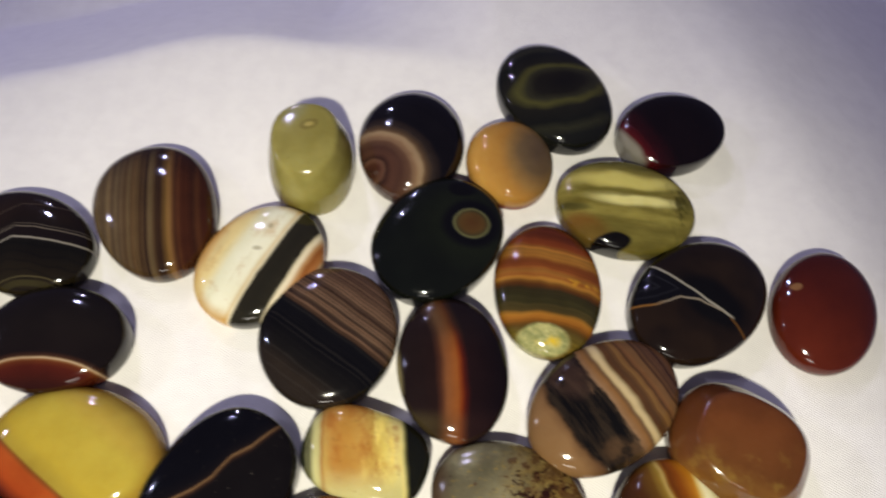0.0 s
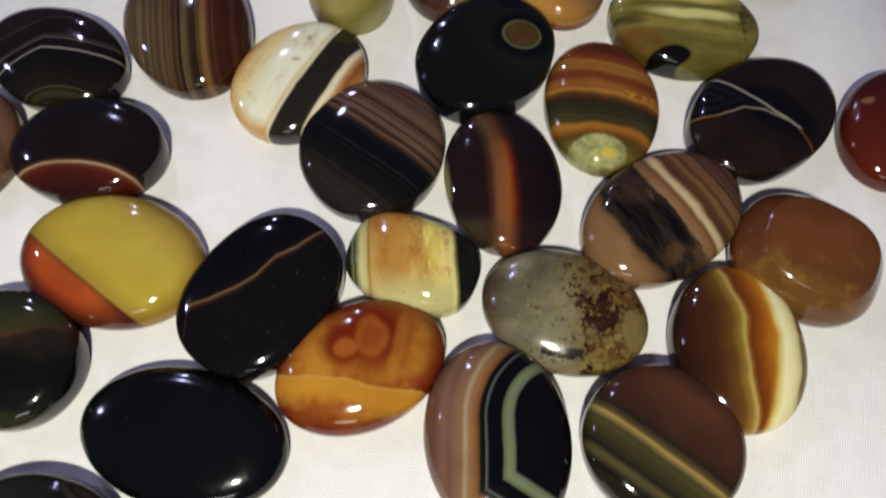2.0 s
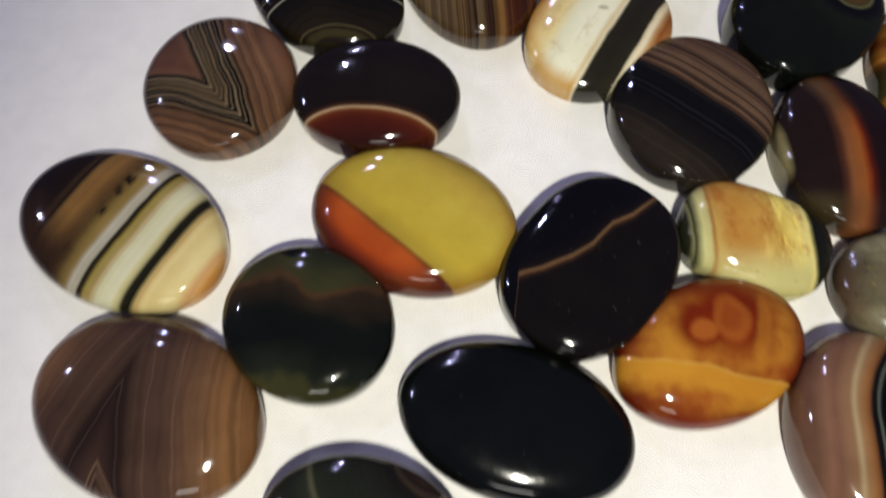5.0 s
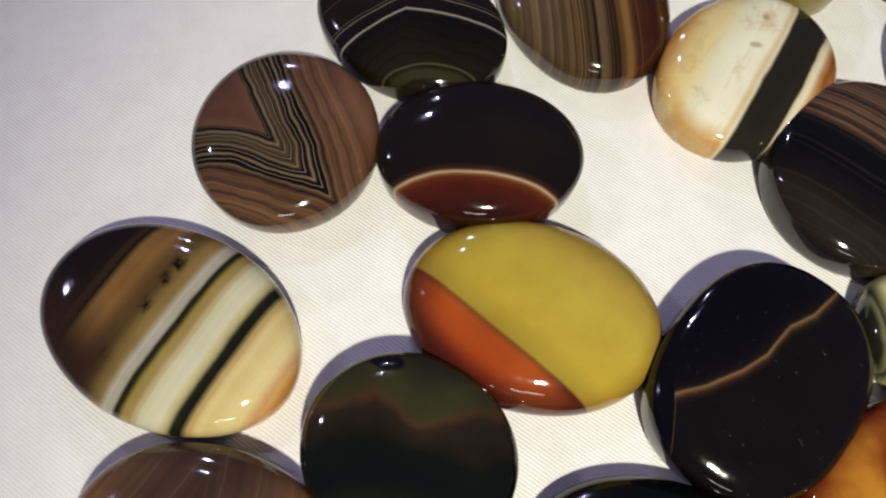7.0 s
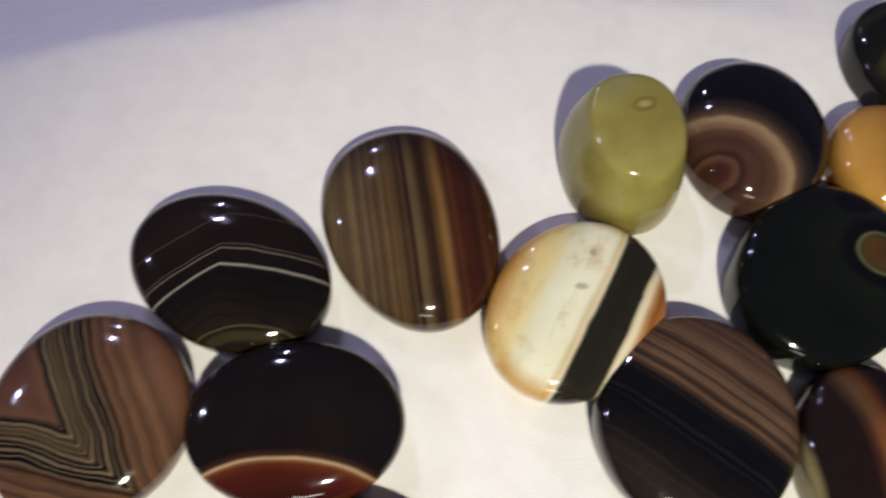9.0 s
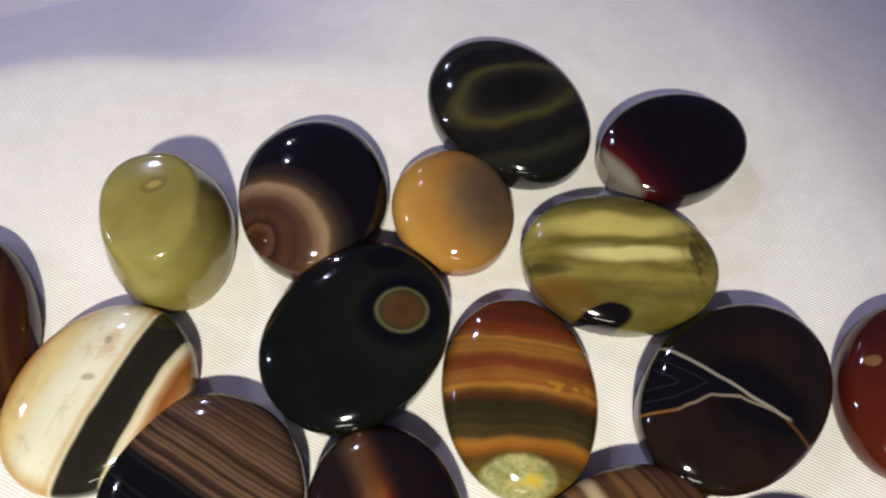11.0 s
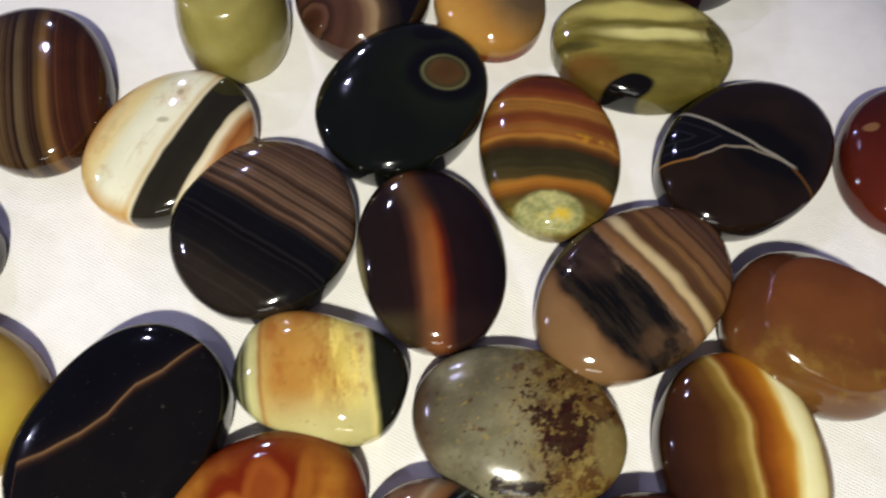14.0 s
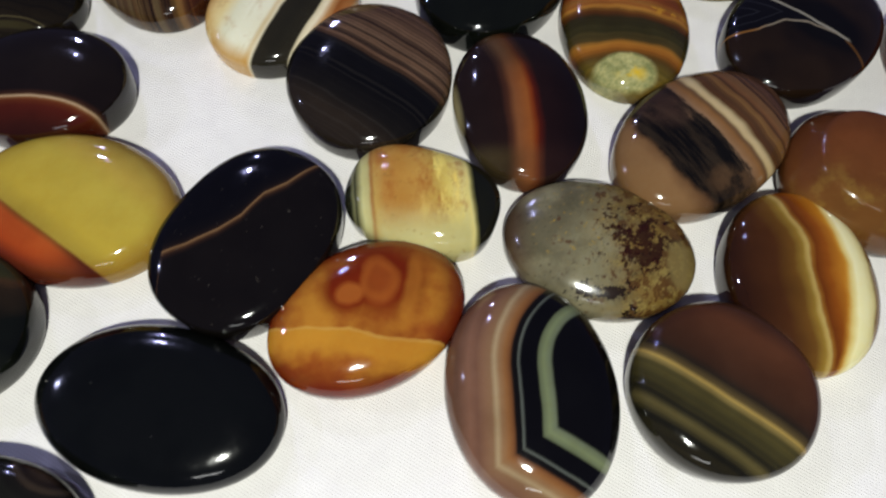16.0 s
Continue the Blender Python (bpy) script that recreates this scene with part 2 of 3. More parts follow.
    tagged(ob, "white cotton twill cloth lying flat under the stones", "cloth", kind="structure")


cloth()
# ---------------------------------------------------------------- stones
# Dark olive stone with smoky rings.
p = Paint("smoky_olive", 0.3, 1.2, 1)
c = p.bands(p.ring(0.1, 0.10, 0.85, 0.42, 14), [(0, "13110f"), (0.7, "181611"), (1.0, "2a291d"), (1.2, "474524"), (1.5, "1b1a15"),
            (2.2, "131411"), (2.6, "28281d"), (3.0, "151613"), (4.0, "0f100d")])
stone("dark olive agate cabochon with smoky green rings on cloth", 2.68, 3.61, 1.54, 1.18, -54, 0.78, 0.41, p.polished(c), egg=0.05, seed=2217)

# Near-black maroon stone, red where the edge thins.
p = Paint("maroon_black", 0.15, 1.5, 2)
f = p.m("MULTIPLY_ADD", p.x, -0.85, p.m("MULTIPLY", p.y, -0.5))
c = p.bands(f, [(-1, "0d0809"), (0.4, "10080a"), (0.75, "280a0d"), (0.95, "4c1214"), (1.05, "7c786c"), (1.7, "8e8a80")])
stone("near-black maroon agate cabochon with a thin red edge", 5.25, 2.66, 1.22, 0.95, 12, 0.77, 0.50, p.polished(c, glow=0.1), seed=3885)

# Tall yellow-olive tumbled stone with a pit.
p = Paint("olive_yellow", 0.3, 1.0, 3)
c = p.mix(p.mask(p.noise(0.9, 3.0), 0.35, 0.65), "9e9658", "90874a")
# Shading of the sides put into the colour: darker low down, one flank paler.
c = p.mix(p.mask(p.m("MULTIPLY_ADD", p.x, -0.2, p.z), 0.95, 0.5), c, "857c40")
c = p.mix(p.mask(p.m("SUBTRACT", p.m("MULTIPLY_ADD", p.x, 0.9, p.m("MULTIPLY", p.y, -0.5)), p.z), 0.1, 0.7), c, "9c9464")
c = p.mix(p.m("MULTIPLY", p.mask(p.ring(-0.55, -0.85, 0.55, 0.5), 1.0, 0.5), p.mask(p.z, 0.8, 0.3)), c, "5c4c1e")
c = p.mix(p.m("MULTIPLY", p.mask(p.noise(5.0, 4.0, 0.7), 0.62, 0.72), 0.4), c, "75692c")
pit = p.m("MULTIPLY_ADD", p.noise(5.0, 3.0, 0.7), 1.1, p.ring(0.07, 0.40, 0.14, 0.11))
c = p.mix(p.m("MULTIPLY", p.mask(p.m("ABSOLUTE", p.m("SUBTRACT", pit, 1.5)), 0.5, 0.05), 0.55), c, "6e6030")
c = p.mix(p.m("MULTIPLY", p.mask(pit, 1.3, 0.9), 0.8), c, "b4a464")
c = p.mix(p.m("MULTIPLY", p.mask(p.ring(-0.28, 0.75, 0.35, 0.22, 40), 1.3, 0.3), 0.55), c, "8a8a66")
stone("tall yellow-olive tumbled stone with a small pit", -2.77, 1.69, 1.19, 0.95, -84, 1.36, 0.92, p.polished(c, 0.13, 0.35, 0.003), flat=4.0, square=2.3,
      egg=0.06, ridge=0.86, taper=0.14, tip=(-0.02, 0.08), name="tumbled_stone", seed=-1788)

# Blue-black stone with tan arcs round one end.
p = Paint("blueblack_arcs", 0.18, 1.6, 4)
f = p.ring(-0.84, -0.84, 1.22, 0.98, -12)
c = p.bands(f, [(0, "3a221c"), (0.14, "46281f"), (0.24, "624537"), (0.29, "34211b"), (0.4, "4e342a"), (0.55, "493128"), (0.68, "5b4133"), (0.8, "866b53"),
                (0.9, "9d8569"), (0.96, "574433"), (1.1, "2c2421"), (1.2, "221b19"), (1.28, "100e12"), (3.0, "09080c")])
c = p.fine(f, 4.0, c, amount=0.18)
stone("blue-black agate cabochon with tan arcs at one end", -0.61, 2.24, 1.37, 1.18, 86, 0.88, 0.33, p.polished(c), egg=-0.04, seed=-186)

# Amber stone with a grey-brown cloud.
p = Paint("amber_grey", 0.2, 1.5, 5)
c = p.bands(p.ring(0.55, 0.02, 0.60, 0.80), [(0, "5d4c3b"), (0.6, "6a563d"), (1.0, "937142"), (1.35, "b28340"), (2.2, "c7984c"), (3.0, "a16c2f")])
c = p.mix(p.mask(p.z, 0.30, 0.18), c, "833d1c")
stone("small amber agate cabochon with a grey cloud", 1.58, 1.85, 1.06, 0.95, -69, 0.75, 0.33, p.polished(c, glow=0.35, tone=0.82), flat=2.6, seed=1278)

# Yellow-green translucent stone with cloudy streaks.
p = Paint("yellow_green", 0.3, 1.0, 6)
streak = p.mask(p.noise(0.8, 4.0, 0.6, stretch=(-3, 0.5, 2.2)), 0.36, 0.66)
c = p.mix(streak, "645a24", "9a8f4a")
c = p.mix(p.m("MULTIPLY", p.mask(p.ring(0.0, 0.48, 1.3, 0.22, -3), 1.2, 0.4), 0.85), c, "cfc474")
c = p.mix(p.m("MULTIPLY", p.mask(p.ring(0.15, 0.02, 1.1, 0.16, -6), 1.2, 0.4), 0.9), c, "dcd490")
c = p.mix(p.m("MULTIPLY", p.mask(p.ring(-0.2, 0.22, 1.2, 0.10), 1.2, 0.5), 0.55), c, "5f581f")
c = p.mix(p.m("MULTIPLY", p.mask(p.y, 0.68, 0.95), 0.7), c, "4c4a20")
c = p.mix(p.m("MULTIPLY", p.mask(p.ring(-1.2, -0.12, 0.35, 0.10), 1.2, 0.5), 0.7), c, "3a3716")
c = p.mix(p.m("MULTIPLY", p.mask(p.ring(1.25, -0.05, 0.22, 0.3), 1.2, 0.5), 0.6), c, "55501e")
c = p.mix(p.m("MULTIPLY", p.mask(p.ring(-0.95, -0.62, 0.6, 0.35, -25), 1.2, 0.5), 0.9), c, "6e461a")
wisp = p.m("MULTIPLY", p.mask(p.noise(3.2, 4.0, 0.7, stretch=(8, 2.2, 0.8)), 0.5, 0.62), p.mask(p.x, 0.75, 1.1))
c = p.mix(p.m("MULTIPLY", wisp, 0.75), c, "38340f")
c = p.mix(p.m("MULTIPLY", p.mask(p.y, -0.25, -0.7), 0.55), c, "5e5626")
c = p.mix(p.mask(p.ring(-0.40, -0.92, 0.38, 0.19), 1.15, 0.85), c, "0e0c08")
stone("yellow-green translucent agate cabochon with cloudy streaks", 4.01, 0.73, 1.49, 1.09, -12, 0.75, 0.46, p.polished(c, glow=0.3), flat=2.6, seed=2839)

# Brown stone with upright stripes.
p = Paint("brown_upright_stripes", 0.035, 0.8, 7)
f = p.line(0.26, 0.51, 0.62, -1.62)
c = p.bands(f, [(-2, "6a583c"), (-1.45, "766448"), (-1.2, "62503c"), (-1.0, "72604a"), (-0.85, "5e4836"), (-0.6, "705638"), (-0.4, "4c382a"), (-0.25, "5c4630"), (-0.1, "3c261a"),
                (0, "7c5e32"), (0.07, "927044"), (0.13, "6c482c"), (0.2, "46281a"), (0.35, "4c2818"), (0.5, "3c2014"), (0.6, "563420"), (0.72, "3e1c12"), (0.82, "52301c"), (0.95, "2e1712"), (1.4, "1d1110")])
bent = p.m("MULTIPLY_ADD", p.noise(0.8, 1.0, stretch=(10, 2.0, 0.15)), 0.06, f)
where = p.m("MULTIPLY", p.mask(f, -0.02, -0.12), p.mask(f, -1.35, -0.55))
c = p.mix(p.m("MULTIPLY", p.m("MULTIPLY", p.hair(bent, 13.0, 0.46, 0.56), where), 0.85), c, "1e1510")
c = p.mix(p.m("MULTIPLY", p.m("MULTIPLY", p.hair(bent, 7.0, 0.50, 0.60), p.mask(f, -0.4, -0.8)), 0.5), c, "3a2a1e")
c = p.mix(p.m("MULTIPLY", p.m("MULTIPLY", p.hair(p.m("ADD", bent, 5.0), 9.0, 0.52, 0.62), p.mask(f, -0.02, -0.2)), 0.45), c, "94805c")
c = p.mix(p.m("MULTIPLY", p.hair(bent, 6.0, 0.54, 0.66), p.m("MULTIPLY", p.mask(f, 0.12, 0.2), 0.5)), c, "7c4c2c")
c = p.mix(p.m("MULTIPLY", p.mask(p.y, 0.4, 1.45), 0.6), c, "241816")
c = p.fine(f, 16.0, c, "30261e", "b0a48e", 0.35, 0.18)
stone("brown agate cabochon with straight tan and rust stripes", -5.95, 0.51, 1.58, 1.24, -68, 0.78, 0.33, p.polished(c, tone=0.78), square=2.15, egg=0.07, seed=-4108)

# Cream stone with one broad black stripe.
p = Paint("cream_black_stripe", 0.09, 1.5, 8)
f = p.line(-0.46, -1.31, 0.77, 1.0)
c = p.bands(f, [(-1.6, "d8cc9c"), (-0.98, "e2dab4"), (-0.88, "aa7444"), (-0.76, "8e5426"), (-0.68, "b48a5c"), (-0.6, "e0d6bc"), (-0.53, "cfc4a6"),
                (-0.5, "2a271d"), (-0.25, "24221a"), (-0.02, "28251c"), (0.02, "d8ceb2"), (0.08, "d0be98"), (0.14, "e2dfc8"), (0.4, "e4e2cc"), (0.65, "dcdac0"),
                (0.85, "dccc98"), (1.05, "dcc488"), (1.3, "b88440")])
rust = p.m("MULTIPLY", p.mask(p.noise(2.0, 5.0, 0.65), 0.52, 0.72), p.mask(f, 0.03, 0.10))
c = p.mix(p.m("MULTIPLY", rust, 0.45), c, "b8905a")
streaks = p.m("MULTIPLY", p.mask(p.noise(3.0, 4.0, 0.6, stretch=(62, 0.3, 2.0)), 0.5, 0.7), p.mask(f, 0.03, 0.08))
c = p.mix(p.m("MULTIPLY", streaks, 0.35), c, "c0b890")
ends = p.m("MULTIPLY", p.mask(p.ring(0, 0, 1.39, 1.2, 54), 0.82, 1.02), p.mask(f, 0.0, 0.06))
c = p.mix(p.m("MULTIPLY", p.m("MULTIPLY", ends, p.mask(p.noise(1.5, 3.0), 0.3, 0.6)), 0.85), c, "c09038")
pit = p.m("MINIMUM", p.ring(0.22, 0.72, 0.05, 0.06), p.ring(0.0, 0.2, 0.09, 0.05))
c = p.mix(p.m("MULTIPLY", p.mask(pit, 1.4, 0.6), 0.6), c, "8c8468")
stone("cream agate cabochon with a broad black stripe", -3.62, -0.68, 1.43, 1.17, 48, 0.72, 0.37, p.polished(c, tone=0.96), egg=0.0, seed=-2569)

# Black-green stone with an eye.
p = Paint("black_green_eye", 0.05, 2.0, 9)
c = p.bands(p.ring(0.68, 0.22, 1.06, 0.94), [(0, "4a2f18"), (0.22, "4e381c"), (0.30, "3a3420"), (0.335, "62603e"), (0.36, "34362a"), (0.385, "070708"),
            (0.50, "09090b"), (0.64, "13170e"), (1.2, "0e110c"), (3.0, "0b0e0b")])
c = p.mix(p.mask(p.ring(0.50, 1.05, 0.3, 0.2), 1.2, 0.8), c, "080808")
stone("black-green agate cabochon with a round brown eye", 0.01, -0.11, 1.22, 1.47, -42, 0.84, 0.55, p.polished(c), flat=2.8, square=2.15, seed=-7)

# Orange-brown stone with level bands and a pale pocket.
p = Paint("orange_level_bands", 0.22, 1.3, 10)
f = p.m("MULTIPLY_ADD", p.x, 0.19, p.y)
f = p.m("MULTIPLY_ADD", p.m("MULTIPLY", p.x, p.x), 0.10, f)
c = p.bands(f, [(-1.5, "7c6226"), (-1.05, "72632a"), (-0.92, "554722"), (-0.78, "935f24"), (-0.66, "a4742e"), (-0.58, "544826"), (-0.4, "39361e"),
                (-0.18, "332e1a"), (-0.08, "6d401c"), (0.05, "a87a34"), (0.12, "8e5628"), (0.2, "9a6a30"), (0.35, "7a4120"), (0.48, "804622"),
                (0.58, "a67232"), (0.75, "aa7836"), (0.88, "7c3d1e"), (1.1, "6c321c"), (1.5, "502416")])
c = p.fine(f, 5.0, c, amount=0.35)
gold = p.m("MULTIPLY", p.mask(p.ring(0.62, -0.02, 0.5, 0.10, -14), 1.2, 0.4), p.mask(p.noise(7.0, 3.0), 0.45, 0.6))
c = p.mix(p.m("MULTIPLY", gold, 0.7), c, "c8962e")
pocket = p.mask(p.ring(-0.2, -1.12, 0.52, 0.30, -6), 1.15, 0.85)
c = p.mix(pocket, c, p.mix(p.mask(p.noise(5.0, 4.0, 0.7), 0.3, 0.7), "858a58", "c4be84"))
c = p.mix(p.m("MULTIPLY", p.mask(p.ring(-0.12, -1.16, 0.28, 0.14), 1.2, 0.3), p.mask(p.noise(4.0, 3.0), 0.4, 0.62)), c, "d8b838")
stone("orange-brown banded agate cabochon with a pale crystal pocket", 2.26, -1.13, 1.43, 1.11, -89, 0.69, 0.32, p.polished(c, glow=0.12, tone=0.82), seed=1447)

# Black-brown stone with a white wedge.
p = Paint("black_white_wedge", 0.1, 1.5, 11)
up = p.line(-0.88, 0.66, 0.40, -0.36)
low = p.bend([(-1.44, -0.20), (-0.95, -0.17), (-0.49, -0.02), (-0.1, -0.08), (0.40, -0.36)])
c = p.mix(p.mask(p.noise(1.0, 2.0), 0.4, 0.65), "17100b", "20160e")
c = p.mix(p.mask(p.ring(0.15, -0.12, 0.75, 0.42, -38), 1.25, 0.7), c, "0a0908")
inside = p.m("MULTIPLY", p.mask(up, 0.02, -0.02), p.mask(low, -0.02, 0.02))
deep = p.m("MAXIMUM", up, p.m("MULTIPLY", low, -1.0))
inner = p.mix(p.m("MULTIPLY", p.mask(p.m("PINGPONG", deep, 0.085), 0.02, 0.004), 0.07), "0b0b0e", "6c6e7c")
c = p.mix(inside, c, inner)
short = p.mask(p.x, 0.44, 0.38)
c = p.mix(p.m("MULTIPLY", p.mask(p.m("ABSOLUTE", up), 0.034, 0.012), short), c, "8e897e")
c = p.mix(p.m("MULTIPLY", p.mask(p.m("ABSOLUTE", low), 0.030, 0.010), short), c, p.mix(p.mask(p.x, -0.7, -1.1), "7e7466", "7a5428"))
tail = p.m("ABSOLUTE", p.line(0.40, -0.36, 0.78, -0.85))
c = p.mix(p.m("MULTIPLY", p.mask(tail, 0.04, 0.01), p.mask(p.x, 0.38, 0.5)), c, "5a3c1c")
c = p.mix(p.m("MULTIPLY", p.mask(p.m("ABSOLUTE", p.line(0.30, -0.29, 0.52, -0.44)), 0.035, 0.01), p.m("MULTIPLY", p.mask(p.x, 0.30, 0.36), p.mask(p.x, 0.56, 0.46))), c, "8e897e")
stone("black-brown agate cabochon with a white wedge line", 5.28, -1.38, 1.55, 1.17, 35, 0.78, 0.44, p.polished(c), flat=2.6, seed=3540)

# Red carnelian.
p = Paint("red_carnelian", 0.2, 1.0, 12)
c = p.bands(p.m("MULTIPLY_ADD", p.x, 0.4, p.y), [(-1.6, "722d1a"), (-0.5, "612314"), (0.4, "541d14"), (1.6, "561f18")])
c = p.mix(p.mask(p.ring(-0.65, 0.40, 0.10, 0.08), 1.25, 0.8), c, "956b47")
stone("plain red carnelian cabochon with one pale fleck", 7.90, -1.51, 1.35, 1.03, 67, 0.70, 0.27, p.polished(c, glow=0.25, tone=0.7), seed=5369)

# Black-brown stone with a kinked white line.
p = Paint("black_kinked_line", 0.07, 1.5, 13)
f = p.bend([(-0.95, -0.65), (-0.45, -0.30), (-0.06, -0.04), (0.3, -0.04), (1.51, -0.22)])
c = p.bands(f, [(-2, "1c1810"), (-0.9, "231d12"), (-0.6, "1c170e"), (-0.35, "15120c"), (-0.08, "100f0a"), (-0.025, "151310"), (-0.008, "8c867c"),
                (0.006, "a8a296"), (0.020, "16100e"), (0.14, "17110f"), (0.25, "17120f"), (0.5, "1c140e"), (0.85, "221812"), (1.6, "1c1410")])
c = p.mix(p.m("MULTIPLY", p.mask(p.m("ABSOLUTE", p.m("SUBTRACT", f, 0.235)), 0.016, 0.005), 0.75), c, "7c7266")
c = p.mix(p.m("MULTIPLY", p.mask(p.m("ABSOLUTE", p.m("SUBTRACT", f, 0.30)), 0.013, 0.004), 0.5), c, "6c6258")
c = p.mix(p.m("MULTIPLY", p.mask(p.m("ABSOLUTE", p.m("SUBTRACT", f, 0.78)), 0.016, 0.004), 0.35), c, "6a5c50")
c = p.mix(p.m("MULTIPLY", p.m("MULTIPLY", p.mask(p.m("PINGPONG", p.m("MULTIPLY_ADD", p.noise(1.2, 2.0), 0.3, f), 0.09), 0.03, 0.006), p.mask(f, -0.06, -0.14)), 0.4), c, "080806")
arc = p.ring(0.44, -1.60, 1.45, 1.0)
c = p.mix(p.mask(p.m("ABSOLUTE", p.m("SUBTRACT", arc, 0.62)), 0.08, 0.03), c, "35301c")
c = p.mix(p.m("MULTIPLY", p.mask(p.m("ABSOLUTE", p.m("SUBTRACT", arc, 0.74)), 0.022, 0.006), 0.6), c, "5a5238")
stone("black-brown agate cabochon with a kinked white line", -8.47, -0.27, 1.49, 1.08, -25, 0.72, 0.36, p.polished(c), egg=-0.03, seed=-5981)

# Purple-black stone with a rust segment.
p = Paint("purpleblack_rust", 0.05, 1.5, 14)
c = p.bands(p.ring(-0.03, -2.95), [(0, "1c0d0a"), (1.9, "2a100b"), (2.05, "30130c"), (2.35, "48190f"), (2.45, "5c2c15"), (2.485, "8a6440"), (2.50, "b49c80"), (2.515, "9c8264"),
            (2.54, "3c2418"), (2.62, "17110f"), (3.2, "181310"), (5.0, "110e10")])
stone("purple-black agate cabochon with a rust-red lower segment", -7.36, -2.34, 1.40, 1.05, 3, 0.81, 0.48, p.polished(c), flat=2.7, seed=-5351)

# Dark stone with slanting brown stripes.
p = Paint("dark_slanting_stripes", 0.07, 1.2, 15)
f = p.line(-0.95, 0.79, 1.08, -0.60)
c = p.bands(f, [(-1.7, "241e19"), (-1.1, "28211a"), (-0.85, "151310"), (-0.45, "090909"), (-0.2, "0b0b0c"), (-0.03, "0e0e0e"), (0.02, "473324"),
                (0.10, "6c5240"), (0.14, "2c2018"), (0.19, "5c4838"), (0.27, "735844"), (0.32, "32261d"), (0.38, "6e5644"), (0.5, "5c4636"), (0.56, "3a2a20"),
                (0.62, "6c5442"), (0.9, "604838"), (1.5, "503c32")])
c = p.mix(p.m("MULTIPLY", p.m("MULTIPLY", p.mask(p.m("PINGPONG", p.m("MULTIPLY_ADD", p.noise(1.0, 2.0), 0.06, f), 0.036), 0.016, 0.004), p.mask(f, 0.0, 0.04)), 0.55), c, "241a14")
wavy = p.m("MULTIPLY_ADD", p.noise(1.6, 3.0, stretch=(-34, 0.4, 1.6)), 0.16, f)
c = p.mix(p.m("MULTIPLY", p.m("MULTIPLY", p.hair(wavy, 11.0, 0.52, 0.62), p.mask(f, -0.02, -0.1)), 0.20), c, "3c3834")
c = p.mix(p.m("MULTIPLY", p.m("MULTIPLY", p.hair(wavy, 7.0, 0.5, 0.57), p.mask(f, 0.0, 0.04)), 0.45), c, "2a1e18")
stone("dark agate cabochon with slanting brown stripes", -2.11, -2.19, 1.44, 1.33, 69, 0.76, 0.44, p.polished(c), flat=2.8, seed=-1676)

# Dark brown stone with an orange ribbon.
p = Paint("brown_orange_ribbon", 0.16, 0.9, 16)
f = p.bend([(-1.4, 0.02), (-0.5, 0.05), (0.1, 0.0), (0.6, -0.12), (1.2, -0.34)], upright=True)
c = p.bands(f, [(-1.3, "a89e74"), (-1.04, "948a62"), (-0.95, "211714"), (-0.6, "211613"), (-0.34, "241612"), (-0.23, "4c2c1e"), (-0.13, "80502f"),
                (0.06, "925426"), (0.14, "7a3412"), (0.20, "4c180d"), (0.30, "1e100f"), (0.9, "150d0e"), (1.3, "100a0b")])
c = p.mix(p.m("MULTIPLY", p.mask(p.y, 0.15, 0.95), 0.75), c, p.bands(f, [(-1.3, "241a1a"), (-0.35, "221817"), (-0.08, "4c4030"), (0.1, "40301f"), (0.35, "1c1415"), (1.3, "150f12")]))
c = p.mix(p.m("MULTIPLY", p.mask(p.y, -0.75, -1.1), 0.6), c, p.bands(f, [(-1.3, "5a5236"), (-0.3, "463a22"), (0.0, "7c5030"), (0.3, "2c1a16"), (1.3, "1c1013")]))
stone("dark brown agate cabochon with an orange ribbon", 0.31, -2.81, 1.43, 1.07, -80, 0.76, 0.44, p.polished(c, tone=0.8), flat=2.6, seed=-64)

# Tan and black stone with slanting stripes.
p = Paint("tan_black_stripes", 0.20, 1.3, 17)
f = p.line(-0.34, 1.06, 0.88, -0.76)
c = p.bands(f, [(-2.0, "6e5232"), (-1.4, "7c5e3e"), (-1.15, "64482f"), (-0.9, "5a4230"), (-0.6, "604a38"), (-0.3, "846850"), (-0.1, "8a6640"), (-0.03, "7c6044"), (0.02, "b0a382"), (0.06, "c4ba98"),
                (0.13, "c0b694"), (0.18, "7c694c"), (0.22, "4a3020"), (0.28, "745434"), (0.45, "86663f"), (0.52, "4c3426"), (0.58, "725238"), (0.72, "806142"),
                (0.80, "442f24"), (0.86, "73563f"), (0.98, "64493a"), (1.05, "3e2a20"), (1.12, "664a3a"), (1.4, "5c4234")])
c = p.mix(p.mask(f, -0.3, -0.05), c, p.fine(f, 8.0, c, "54402c", "b09a78", 0.45, 0.2))
c = p.mix(p.m("MULTIPLY", p.m("MULTIPLY", p.hair(f, 5.0, 0.5, 0.58), p.mask(f, 0.18, 0.24)), 0.6), c, "33211a")
ragged = p.m("ADD", f, p.m("MULTIPLY_ADD", p.noise(1.5, 6.0, 0.68, stretch=(-56, 0.45, 1.8)), 1.1, -0.55))
black = p.m("MULTIPLY", p.mask(ragged, -0.22, -0.34), p.mask(p.m("MULTIPLY_ADD", p.noise(1.6, 4.0), 0.5, p.ring(-0.24, -0.10, 1.3, 0.66, -56)), 1.42, 1.2))
c = p.mix(black, c, p.mix(p.mask(p.noise(2.4, 5.0, 0.7, stretch=(-56, 0.3, 3.2)), 0.45, 0.6), "0c0b09", "2a2219"))
